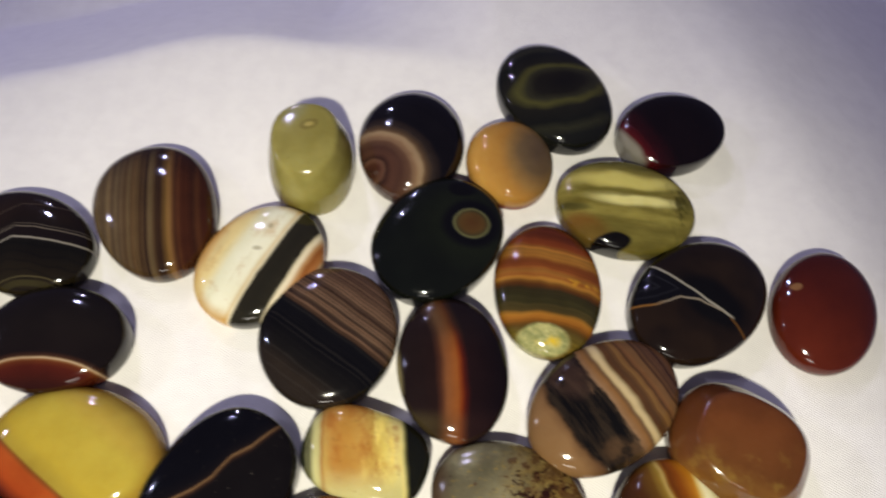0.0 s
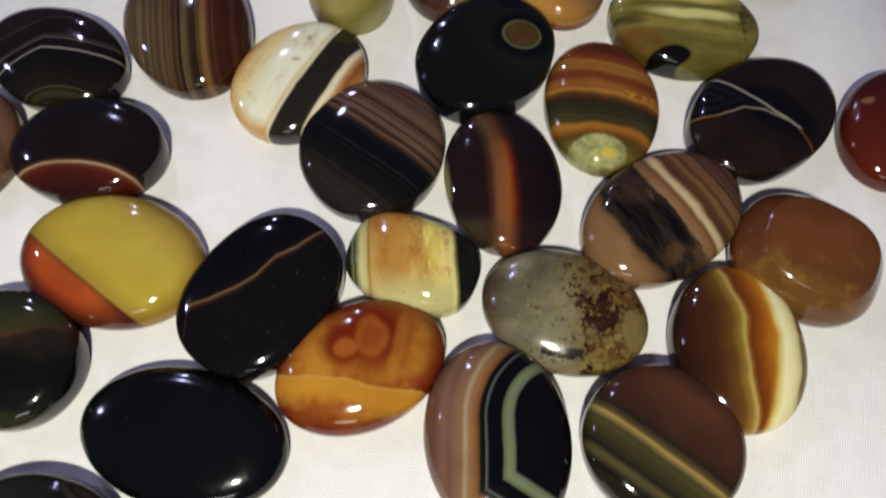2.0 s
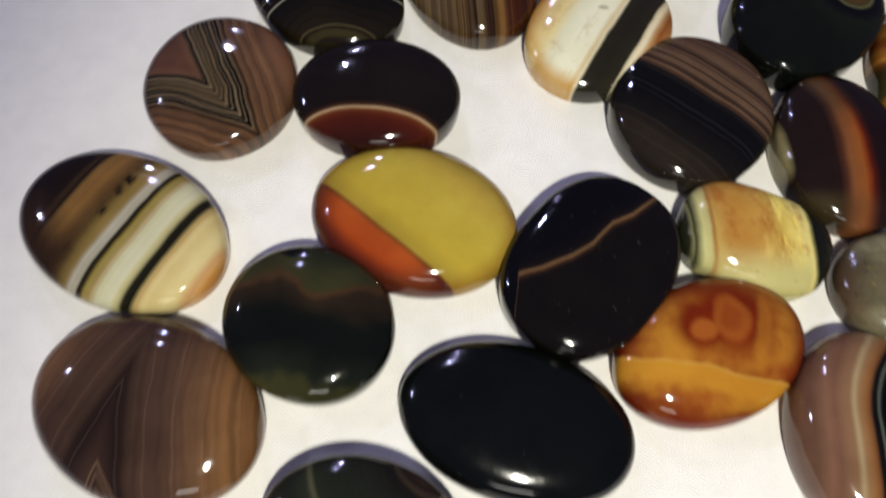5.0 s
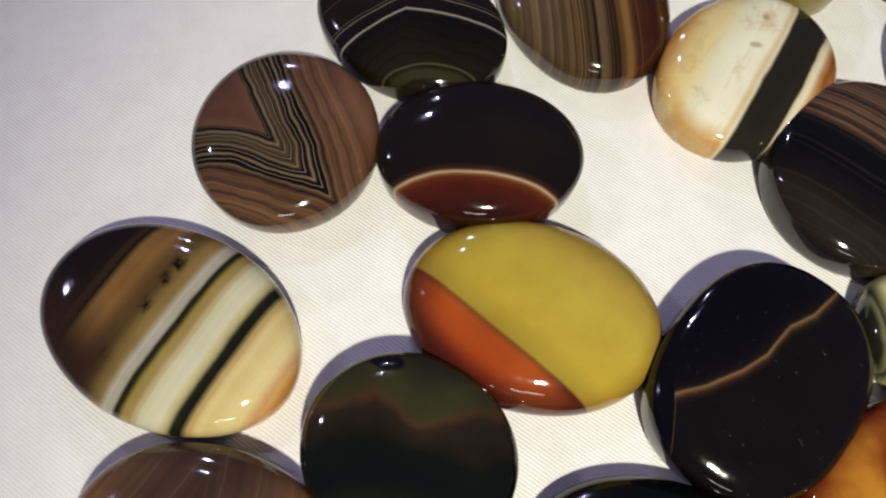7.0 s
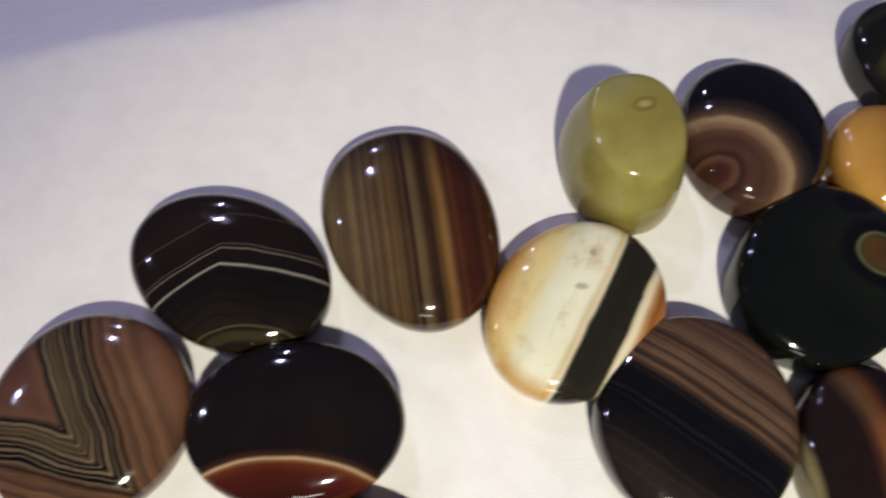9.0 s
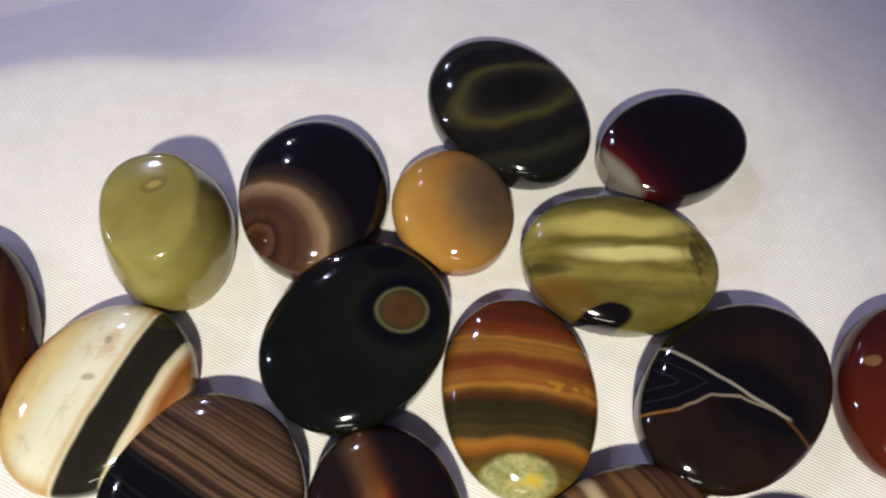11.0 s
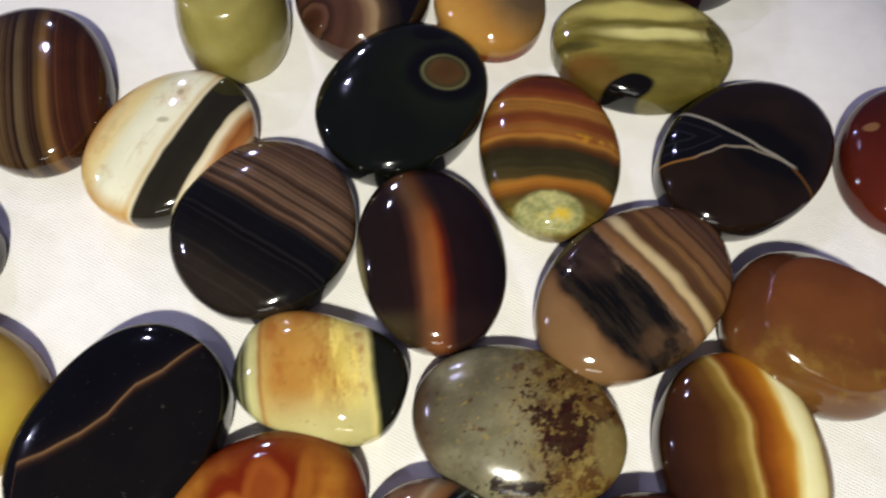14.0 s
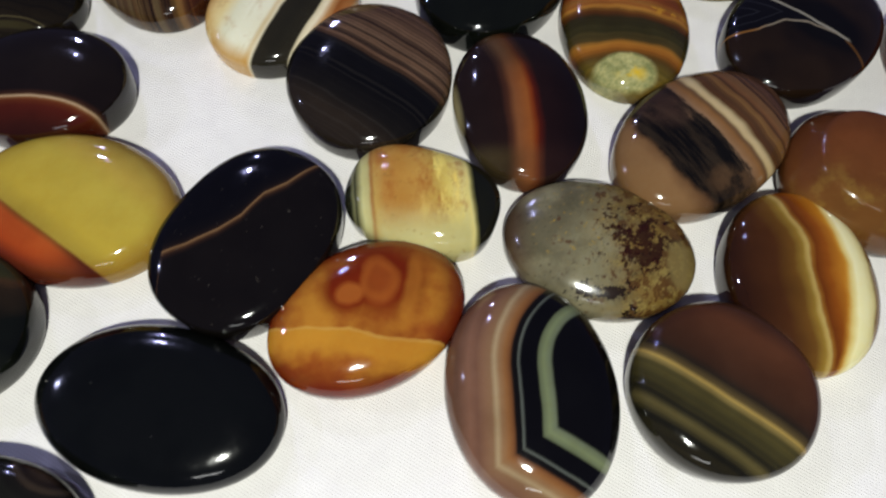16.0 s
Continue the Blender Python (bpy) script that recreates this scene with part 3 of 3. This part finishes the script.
top = p.m("MULTIPLY", p.mask(p.ring(-0.72, 0.52, 0.55, 0.42, -50), 1.2, 0.5), p.mask(p.noise(2.2, 4.0), 0.3, 0.55))
c = p.mix(p.m("MULTIPLY", top, 0.6), c, "46332a")
c = p.mix(p.m("MULTIPLY", p.mask(p.ring(0.35, -0.95, 0.6, 0.28, -20), 1.2, 0.5), 0.7), c, p.mix(p.mask(p.noise(3.0, 4.0), 0.4, 0.6), "2c2218", "5a432e"))
stone("tan, white and black agate cabochon with slanting stripes", 3.18, -3.49, 1.60, 1.14, 34, 0.80, 0.41, p.polished(c, tone=1.0), flat=2.5, seed=1874)

# Thick brown tumbled stone.
p = Paint("brown_amber", 0.35, 0.9, 18)
c = p.bands(p.m("MULTIPLY_ADD", p.x, 0.3, p.y), [(-1.4, "5e3c1c"), (-0.8, "7a5226"), (-0.5, "6a4020"), (0.3, "6e3f20"), (1.4, "5c321e")])
c = p.mix(p.m("MULTIPLY", p.mask(p.noise(2.2, 5.0, 0.6), 0.5, 0.7), p.mask(p.y, 0.2, -0.6)), c, "8a6a30")
# Shade low on the sides, by the cloth, put into the colour.
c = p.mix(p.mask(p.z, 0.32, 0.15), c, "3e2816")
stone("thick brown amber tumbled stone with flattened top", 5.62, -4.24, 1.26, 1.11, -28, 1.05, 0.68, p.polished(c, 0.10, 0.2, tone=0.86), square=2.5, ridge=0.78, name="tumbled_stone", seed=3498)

# Two-colour stone, yellow and orange-red.
p = Paint("yellow_orange_halves", 0.03, 1.0, 19)
f = p.line(-1.49, 0.44, 0.71, -1.17)
c = p.bands(f, [(-1.2, "4a1210"), (-0.8, "7a2212"), (-0.4, "a0451a"), (-0.1, "a54e20"), (-0.02, "7a4a20"), (0.015, "a08a36"), (0.3, "b59e3a"), (1.0, "b8a444"), (1.3, "b39a44"), (1.8, "96803a")])
c = p.mix(p.m("MULTIPLY", p.mask(p.ring(0, 0, 1.6, 1.2, -10), 0.82, 1.02), 0.55), c, "8e6127")
red = p.m("MULTIPLY", p.mask(p.ring(-0.55, -0.36, 1.15, 0.48, -37), 0.55, 1.2), p.mask(f, 0.0, -0.03))
c = p.mix(p.m("MULTIPLY", red, 0.92), c, "451613")
stone("two-coloured agate cabochon, yellow and orange-red halves", -6.58, -4.45, 1.67, 1.22, -11, 0.68, 0.22, p.polished(c, glow=0.3), flat=4.5, seed=-4979)

# Black stone with a golden zigzag.
p = Paint("black_gold_zigzag", 0.03, 1.8, 20)
f = p.bend([(-1.19, -1.6), (-1.12, -0.31), (-0.78, -0.20), (-0.36, 0.0), (-0.04, 0.22), (0.14, 0.44), (0.26, 0.58), (0.58, 0.74), (0.94, 1.07)])
c = p.bands(f, [(-3, "0e0c0b"), (-0.14, "110e0c"), (-0.08, "241812"), (-0.03, "4a3220"), (-0.005, "8a6c4a"), (0.012, "4a3426"), (0.03, "1c1410"), (0.12, "0e0c0d"), (0.3, "08080b"), (3, "08080b")])
c = p.mix(p.m("MULTIPLY", p.mask(p.noise(9.0, 3.0, 0.7), 0.66, 0.74), 0.45), c, "5c5650")
stone("black agate cabochon with a thin golden zigzag line", -3.84, -5.08, 1.52, 1.18, 55, 0.79, 0.53, p.polished(c), flat=3.0, square=2.3, seed=-3178)

# Barrel-shaped cream and orange stone.
p = Paint("cream_orange_barrel", 0.10, 1.8, 21)
f = p.line(-0.96, 0.70, -0.87, -0.58)
c = p.bands(f, [(-0.5, "16180e"), (-0.16, "24261a"), (-0.11, "7c7c58"), (-0.08, "2c2e1e"), (-0.03, "8c8a60"), (0.03, "c8c48c"), (0.12, "c0b880"), (0.17, "a4743e"), (0.22, "c0a25a"), (0.35, "ba8c46"), (0.6, "b98a40"),
                (0.9, "c49c50"), (1.15, "c8ac5a"), (1.3, "dcc870"), (1.5, "e2d690"), (1.6, "dcd08c"), (1.65, "7c784a"), (1.69, "16170f"), (2.2, "131510")])
body = p.m("MULTIPLY", p.mask(f, 0.1, 0.3), p.mask(f, 1.62, 1.5))
c = p.mix(p.m("MULTIPLY", body, p.m("MULTIPLY", p.mask(p.noise(1.8, 5.0, 0.65, stretch=(4, 1.4, 0.9)), 0.46, 0.66), 0.7)), c, "a8682a")
bright = p.m("MULTIPLY", body, p.mask(p.noise(2.0, 4.0, 0.6, stretch=(4, 2.4, 0.8)), 0.48, 0.64))
c = p.mix(p.m("MULTIPLY", bright, p.mask(f, 0.7, 1.25)), c, "ecd87c")
c = p.mix(p.m("MULTIPLY", body, p.mask(p.y, -0.15, -0.75)), c, "c4bc84")
c = p.mix(p.m("MULTIPLY", p.m("MULTIPLY", body, p.mask(p.noise(7.0, 4.0, 0.7), 0.6, 0.7)), 0.4), c, "7a6238")
stone("barrel-shaped cream and orange agate with dark ends", -1.28, -4.44, 1.17, 0.85, -19, 0.75, 0.35, p.polished(c, glow=0.25, depth=0.001), flat=2.6, square=2.7, seed=-1325)

# Mottled grey and brown moss agate.
p = Paint("mottled_moss", 0.25, 1.8, 22)
c = p.mix(p.mask(p.noise(1.0, 4.0), 0.38, 0.62), "68624c", "8a8468")
drift = p.m("MULTIPLY_ADD", p.noise(2.2, 6.0, 0.7), 1.6, p.m("SUBTRACT", p.x, 0.1))
c = p.mix(p.m("MULTIPLY", p.mask(drift, 0.35, 1.35), 0.95), c, "7e6630")
c = p.mix(p.m("MULTIPLY", p.mask(p.ring(1.05, -0.35, 0.5, 0.5), 1.1, 0.5), 0.7), c, "8c7a48")
c = p.mix(p.m("MULTIPLY", p.mask(p.noise(2.8, 6.0, 0.7), 0.48, 0.64), 0.28), c, "45432f")
c = p.mix(p.m("MULTIPLY", p.m("MULTIPLY", p.mask(p.noise(5.2, 5.0, 0.7), 0.50, 0.62), p.mask(p.x, -0.2, 0.4)), 0.8), c, "96854c")
c = p.mix(p.m("MULTIPLY", p.mask(p.m("MULTIPLY_ADD", p.x, 0.10, p.noise(5.0, 6.0, 0.75)), 0.54, 0.60), 0.75), c, "4e2a14")
deep = p.m("SUBTRACT", p.noise(4.0, 6.0, 0.75), p.m("MULTIPLY", p.ring(0.58, -0.08, 0.7, 0.75, 60), 0.14))
c = p.mix(p.m("MULTIPLY", p.mask(deep, 0.435, 0.475), 0.92), c, "2a0c0a")
low = p.m("SUBTRACT", p.noise(3.8, 6.0, 0.75), p.m("MULTIPLY", p.ring(0.1, -0.88, 0.7, 0.25, -12), 0.14))
c = p.mix(p.m("MULTIPLY", p.mask(low, 0.43, 0.46), 0.95), c, "1e0e0c")
speck = p.m("MULTIPLY", p.mask(p.noise(15.0, 3.0, 0.8), 0.62, 0.68), p.mask(p.noise(1.2, 2.0), 0.38, 0.50))
c = p.mix(p.m("MULTIPLY", speck, 0.9), c, "20160c")
fleck = p.m("MULTIPLY", p.mask(p.noise(11.0, 3.0, 0.8), 0.61, 0.68), p.mask(p.ring(-0.35, 0.30, 0.85, 0.75), 1.1, 0.6))
c = p.mix(fleck, c, "a88a34")
c = p.mix(p.m("MULTIPLY", p.mask(p.x, -0.95, -1.35), 0.7), c, "4c3020")
c = p.mix(p.m("MULTIPLY", p.mask(p.m("MULTIPLY_ADD", p.noise(3.0, 4.0), 0.5, p.ring(1.18, -0.42, 0.32, 0.42)), 1.35, 1.0), 0.75), c, "8c7c4c")
stone("mottled grey and brown moss agate cabochon with dark specks", 1.35, -5.25, 1.45, 1.08, -18, 0.72, 0.28, p.polished(c, 0.15, 0.1, tone=0.82), seed=423)

# Brown, amber and cream stone with a wavy line.
p = Paint("brown_wavy_cream", 0.14, 1.8, 23)
f = p.bend([(-1.4, 0.04), (-0.55, -0.02), (0.0, -0.06), (0.4, 0.0), (0.65, -0.03), (0.9, -0.14), (1.3, -0.24)], upright=True)
c = p.bands(f, [(-1.4, "241209"), (-0.9, "30190c"), (-0.45, "472810"), (-0.2, "644418"), (-0.07, "8c702c"), (-0.03, "a88e4c"), (0.0, "b09a5a"), (0.04, "8a5c20"), (0.10, "6a340d"),
                (0.25, "8a4c12"), (0.45, "b07420"), (1.2, "b47c28")])
g = p.bend([(-1.4, 0.24), (-0.5, 0.48), (0.12, 0.56), (1.2, 0.42)], upright=True)
c = p.mix(p.mask(g, -0.16, -0.02), c, p.bands(g, [(-0.16, "b0721c"), (-0.08, "c89a3c"), (0.0, "dccb88"), (0.08, "ece6b8"), (0.22, "e6dfae"), (0.32, "d8cc94"), (0.40, "7c6034"), (0.7, "5c4428")]))
stone("brown and cream agate cabochon with a wavy line", 4.22, -5.86, 1.44, 1.09, -88, 0.82, 0.41, p.polished(c, glow=0.15), seed=2371)

# Orange stone with small rings.
p = Paint("orange_rings", 0.16, 2.2, 24)
f = p.bend([(-1.38, -0.24), (-0.41, -0.29), (0.3, -0.40), (1.0, -0.47)])
c = p.mix(p.mask(p.noise(1.2, 4.0), 0.35, 0.65), "904a1a", "b47c2a")
halo = p.m("MINIMUM", p.ring(0.20, 0.42, 0.72, 0.62), p.ring(-0.20, 0.28, 0.5, 0.45))
c = p.mix(p.m("MULTIPLY", p.mask(halo, 1.15, 0.55), p.mask(f, 0.05, 0.25)), c, "722408")
c = p.mix(p.mask(p.ring(0.20, 0.38, 0.26, 0.34, 10), 1.3, 0.8), c, "8c4418")
c = p.mix(p.m("MULTIPLY", p.mask(p.m("ABSOLUTE", p.m("SUBTRACT", p.ring(0.19, 0.42, 0.22, 0.29, 10), 1.0)), 0.5, 0.05), 0.3), c, "a86424")
c = p.mix(p.mask(p.ring(-0.22, 0.20, 0.21, 0.17), 1.3, 0.7), c, "9c5620")
c = p.mix(p.m("MULTIPLY", p.mask(p.ring(0.66, 0.35, 0.12, 0.8, -8), 1.3, 0.4), 0.45), c, "b87c2c")
c = p.mix(p.m("MULTIPLY", p.mask(p.ring(0.0, 0.0, 1.50, 1.08, 26), 0.66, 1.0), 0.95), c, "64180c")
c = p.mix(p.m("MULTIPLY", p.m("MULTIPLY", p.mask(f, 0.02, -0.03), p.mask(p.m("MULTIPLY_ADD", p.noise(1.8, 4.0), 0.6, f), -0.25, 0.1)), 0.85), c, "c08a2c")
c = p.mix(p.m("MULTIPLY", p.mask(p.m("ABSOLUTE", f), 0.035, 0.01), 0.8), c, "c09444")
stone("translucent orange agate cabochon with small ring markings", -2.09, -6.26, 1.48, 1.06, 26, 0.75, 0.33, p.polished(c, glow=0.3), flat=3.0, seed=-2047)

# Tan stone with nested black and pale-green corners.
p = Paint("tan_nested_black", 0.06, 1.2, 25)
dx, dy = p.m("MINIMUM", p.m("SUBTRACT", p.x, 1.07), 0.0), p.m("MAXIMUM", p.m("SUBTRACT", p.y, 0.25), 0.0)
left = p.m("SUBTRACT", p.m("SQRT", p.m("MULTIPLY_ADD", dx, dx, p.m("MULTIPLY", dy, dy))), 0.85)
below = p.m("MULTIPLY", p.line(0.1, -0.47, 0.94, -0.95), -1.0)
f = p.m("MAXIMUM", left, below)
c = p.bands(f, [(-1, "070708"), (-0.02, "09090a"), (0.02, "68705a"), (0.1, "77815f"), (0.17, "626a50"), (0.2, "09090a"), (0.4, "080809"), (0.44, "5a5f59"),
                (0.46, "0d0c0b"), (0.52, "13100e"), (0.56, "70482a"), (0.62, "865c36"), (0.70, "8a6b4c"), (0.76, "a08c6c"), (0.82, "806248"), (0.9, "7c5c46"), (1.0, "705040"), (1.1, "7c5a48"), (1.25, "644838"), (1.5, "745442")])
stone("tan agate cabochon with nested black and pale-green corners", 0.17, -7.39, 1.56, 1.19, -82, 0.85, 0.36, p.polished(c), flat=3.4, seed=-607)

# Brown and olive stone with a yellow stripe.
p = Paint("brown_olive_stripe", 0.06, 1.2, 26)
f = p.line(-1.23, 0.58, 0.89, -0.93)
c = p.bands(f, [(-1.4, "232218"), (-0.9, "2c291d"), (-0.7, "1f1e15"), (-0.55, "595235"), (-0.45, "28261b"), (-0.2, "494428"), (-0.08, "5a522e"), (-0.03, "97844d"),
                (0.02, "a58f55"), (0.07, "584a2d"), (0.18, "272018"), (0.3, "382418"), (1.0, "52301e"), (1.5, "241914")])
c = p.mix(p.mask(f, 0.1, 0.0), c, p.fine(f, 6.0, c, "1d1c15", "afa472", 0.4))
stone("brown and olive agate cabochon with a yellow stripe", 2.81, -7.41, 1.29, 1.24, -12, 0.77, 0.43, p.polished(c), flat=5.0, seed=1227)

# Plain black stone.
p = Paint("plain_black", 0.0, 1.0, 27)
c = p.mix(p.mask(p.noise(1.0, 2.0), 0.4, 0.6), "070908", "0a0c0b")
c = p.mix(p.m("MULTIPLY", p.mask(p.noise(11.0, 3.0, 0.7), 0.71, 0.77), 0.3), c, "50504e")
stone("plain glossy black onyx cabochon with flat top", -4.89, -7.45, 1.73, 1.11, -12, 0.59, 0.21, p.polished(c, 0.10, grain=0.05), flat=4.0, seed=-4137)

# Dark green stone with a brown cloud.
p = Paint("dark_green_cloud", 0.7, 1.1, 28)
f = p.bend([(-1.2, 0.12), (-0.4, 0.36), (0.2, 0.12), (0.8, 0.2)])
c = p.bands(f, [(-1.7, "34361c"), (-1.3, "20241a"), (-0.6, "0b0e0b"), (-0.25, "0e110c"), (0.10, "2c2217"), (0.2, "45311f"), (0.30, "36341e"), (0.55, "33341e"), (0.75, "2a2c1c"), (1.2, "1a1c14")])
c = p.mix(p.m("MULTIPLY", p.mask(p.m("MULTIPLY_ADD", p.noise(1.6, 3.0), 0.5, p.m("MULTIPLY", p.y, -1.0)), 1.05, 1.25), 0.8), c, "3a3a20")
c = p.mix(p.mask(p.ring(-0.35, 1.0, 0.35, 0.14, -8), 1.15, 0.8), c, "0c0e0a")
stone("dark green agate cabochon with a brown cloud", -7.97, -6.26, 1.29, 1.14, -27, 0.81, 0.46, p.polished(c), flat=3.0, seed=-6176)

# Cream stone with many slanting stripes.
p = Paint("cream_many_stripes", 0.06, 1.6, 29)
f = p.line(-0.36, 1.08, -1.20, -0.49)
c = p.bands(f, [(-1, "191210"), (-0.22, "221812"), (-0.12, "40301e"), (-0.05, "241a12"), (-0.01, "6b5230"), (0.03, "8a683c"), (0.25, "916c3c"), (0.42, "6c5030"), (0.55, "66502c"), (0.66, "8a7440"),
                (0.78, "a68e58"), (0.86, "c6c2b4"), (0.96, "bab6a6"), (1.0, "2a2414"), (1.05, "3c341c"), (1.1, "a0904c"), (1.2, "bca870"), (1.3, "d2d0b8"),
                (1.5, "dad8c6"), (1.62, "cac496"), (1.68, "2a2818"), (1.78, "1a1a12"), (1.85, "c4ae74"), (1.95, "d8ca98"), (2.3, "e0d4aa"), (2.5, "d0a05c"), (2.8, "a86428")])
row = p.mask(p.m("ABSOLUTE", p.m("SUBTRACT", f, 0.56)), 0.13, 0.02)
dots = p.m("MULTIPLY", row, p.mask(p.noise(2.4, 3.0, 0.6), 0.5, 0.62))
c = p.mix(dots, c, "1d1610")
c = p.mix(p.m("MULTIPLY", p.mask(p.m("MULTIPLY_ADD", p.y, -0.8, p.m("MULTIPLY", p.x, -0.6)), 0.2, 1.0), p.mask(f, 0.9, 0.4)), c, "3a281a")
c = p.fine(f, 7.0, c, "6a6458", "9a968c", 0.35)
stone("cream, tan and black agate cabochon with slanting stripes", -11.04, -4.95, 1.71, 1.23, -23, 0.63, 0.28, p.polished(c, glow=0.12, depth=0.001), flat=3.4, seed=-8267)

# Large round brown stone with a faint arrowhead.
p = Paint("brown_arrowhead", 0.12, 1.1, 30)
right = p.line(-0.18, 0.75, 0.02, -1.25)
left = p.m("MULTIPLY", p.line(-0.05, 0.85, -0.95, -0.95), -1.0)
f = p.m("MAXIMUM", right, left)
c = p.bands(f, [(-0.8, "5c4838"), (-0.3, "3c2c26"), (-0.1, "2a1e1b"), (0.0, "33261f"), (0.12, "4a382f"), (0.4, "4f3b31"), (0.7, "5c4436"), (0.95, "74563e"), (1.3, "86623f"), (1.8, "7a5636")])
c = p.mix(p.m("MULTIPLY", p.mask(p.m("PINGPONG", p.m("MULTIPLY_ADD", p.noise(1.2, 2.0), 0.25, f), 0.15), 0.06, 0.01), 0.20), c, "2a1e19")
c = p.mix(p.m("MULTIPLY", p.mask(p.m("PINGPONG", p.m("MULTIPLY_ADD", p.noise(0.8, 2.0), 0.2, f), 0.19), 0.014, 0.004), 0.10), c, "a8947e")
c = p.fine(f, 6.0, c, "3a302a", "a89684", 0.28, 0.2)
nest = p.m("SUBTRACT", p.m("MULTIPLY", p.m("ABSOLUTE", p.m("ADD", p.x, 0.36)), -1.9), p.m("ADD", p.y, 0.72))
c = p.mix(p.mask(nest, -0.05, 0.0), c, p.bands(nest, [(-0.05, "2a1e1a"), (0.02, "6a5242"), (0.08, "261c18"), (0.16, "5c4638"), (0.24, "2c201b"), (0.4, "55402f")]))
stone("large brown agate cabochon with a faint dark arrowhead", -10.07, -7.63, 1.69, 1.28, -19, 0.80, 0.32, p.polished(c), flat=2.4, seed=-7825)

# Dark green-grey stone with curved hairlines.
p = Paint("dark_grey_curves", 0.08, 1.2, 31)
f = p.ring(1.0, 1.25)
c = p.bands(f, [(0, "332820"), (0.55, "3a2d22"), (0.65, "1c1612"), (0.72, "3a3026"), (0.78, "161410"), (1.0, "1a1c16"), (1.6, "1c1f18"), (1.76, "20231a"), (1.82, "4a4a38"), (1.88, "24271e"),
                (2.1, "1e211a"), (2.6, "262821"), (3.5, "1a1c16")])
c = p.mix(p.m("MULTIPLY", p.mask(p.m("PINGPONG", f, 0.05), 0.018, 0.004), 0.03), c, "4c4e42")
stone("dark green-grey agate cabochon with curved hairlines", -6.91, -9.08, 1.40, 1.02, -7, 0.68, 0.40, p.polished(c), flat=3.4, seed=-5685)

# Brown stone with nested dark wedges.
p = Paint("brown_nested_wedges", 0.13, 1.8, 32)
side = p.bend([(-0.85, 0.60), (-0.3, 0.42), (0.2, 0.16), (0.7, -0.14), (1.3, -0.42)], upright=True)
a = p.m("MULTIPLY", side, 0.85)
b = p.m("MULTIPLY", p.bend([(-1.3, -0.48), (-0.5, -0.56), (0.1, -0.72), (0.6, -0.80)]), -1.0)
f = p.m("SMOOTH_MAX", a, b, 0.04)
c = p.bands(f, [(-1.5, "573b2e"), (-0.60, "5e4032"), (-0.46, "6a4c3a"), (-0.42, "14100d"), (-0.38, "1c1612"), (-0.35, "70604a"), (-0.31, "2c241c"), (-0.26, "54452f"), (-0.22, "17130f"), (-0.16, "5a4a34"),
                (-0.12, "15110e"), (-0.06, "0d0b0a"), (-0.03, "6c5a44"), (0.0, "0f0c0b"), (0.08, "100d0b"), (0.11, "5c4632"), (0.15, "1d1612"), (0.20, "6e5038"), (0.28, "50392c"), (0.34, "76563e"),
                (0.42, "5a4030"), (0.52, "7c5a42"), (0.62, "5e4434"), (0.75, "72503c"), (0.95, "6a4836"), (1.2, "76563c"), (1.5, "6a4a30")])
fan = p.m("MULTIPLY", p.mask(p.m("PINGPONG", p.m("MULTIPLY_ADD", p.noise(1.1, 2.0), 0.06, f), 0.032), 0.010, 0.002), p.mask(f, -0.45, -0.38))
c = p.mix(p.m("MULTIPLY", p.m("MULTIPLY", fan, p.mask(f, 0.16, 0.08)), 0.5), c, "98866a")
c = p.mix(p.m("MULTIPLY", p.m("MULTIPLY", fan, p.mask(f, 0.08, 0.18)), p.m("MULTIPLY", p.mask(f, 0.9, 0.3), 0.45)), c, "2c2018")
c = p.mix(p.m("MULTIPLY", p.mask(p.m("PINGPONG", p.m("MULTIPLY_ADD", p.noise(1.4, 2.0), 0.10, b), 0.06), 0.022, 0.005), p.m("MULTIPLY", p.mask(b, 0.1, 0.2), 0.5)), c, "2a1e16")
stone("brown agate cabochon with nested dark wedge lines", -10.00, -2.26, 1.33, 1.25, 83, 0.74, 0.36, p.polished(c), seed=-7260)
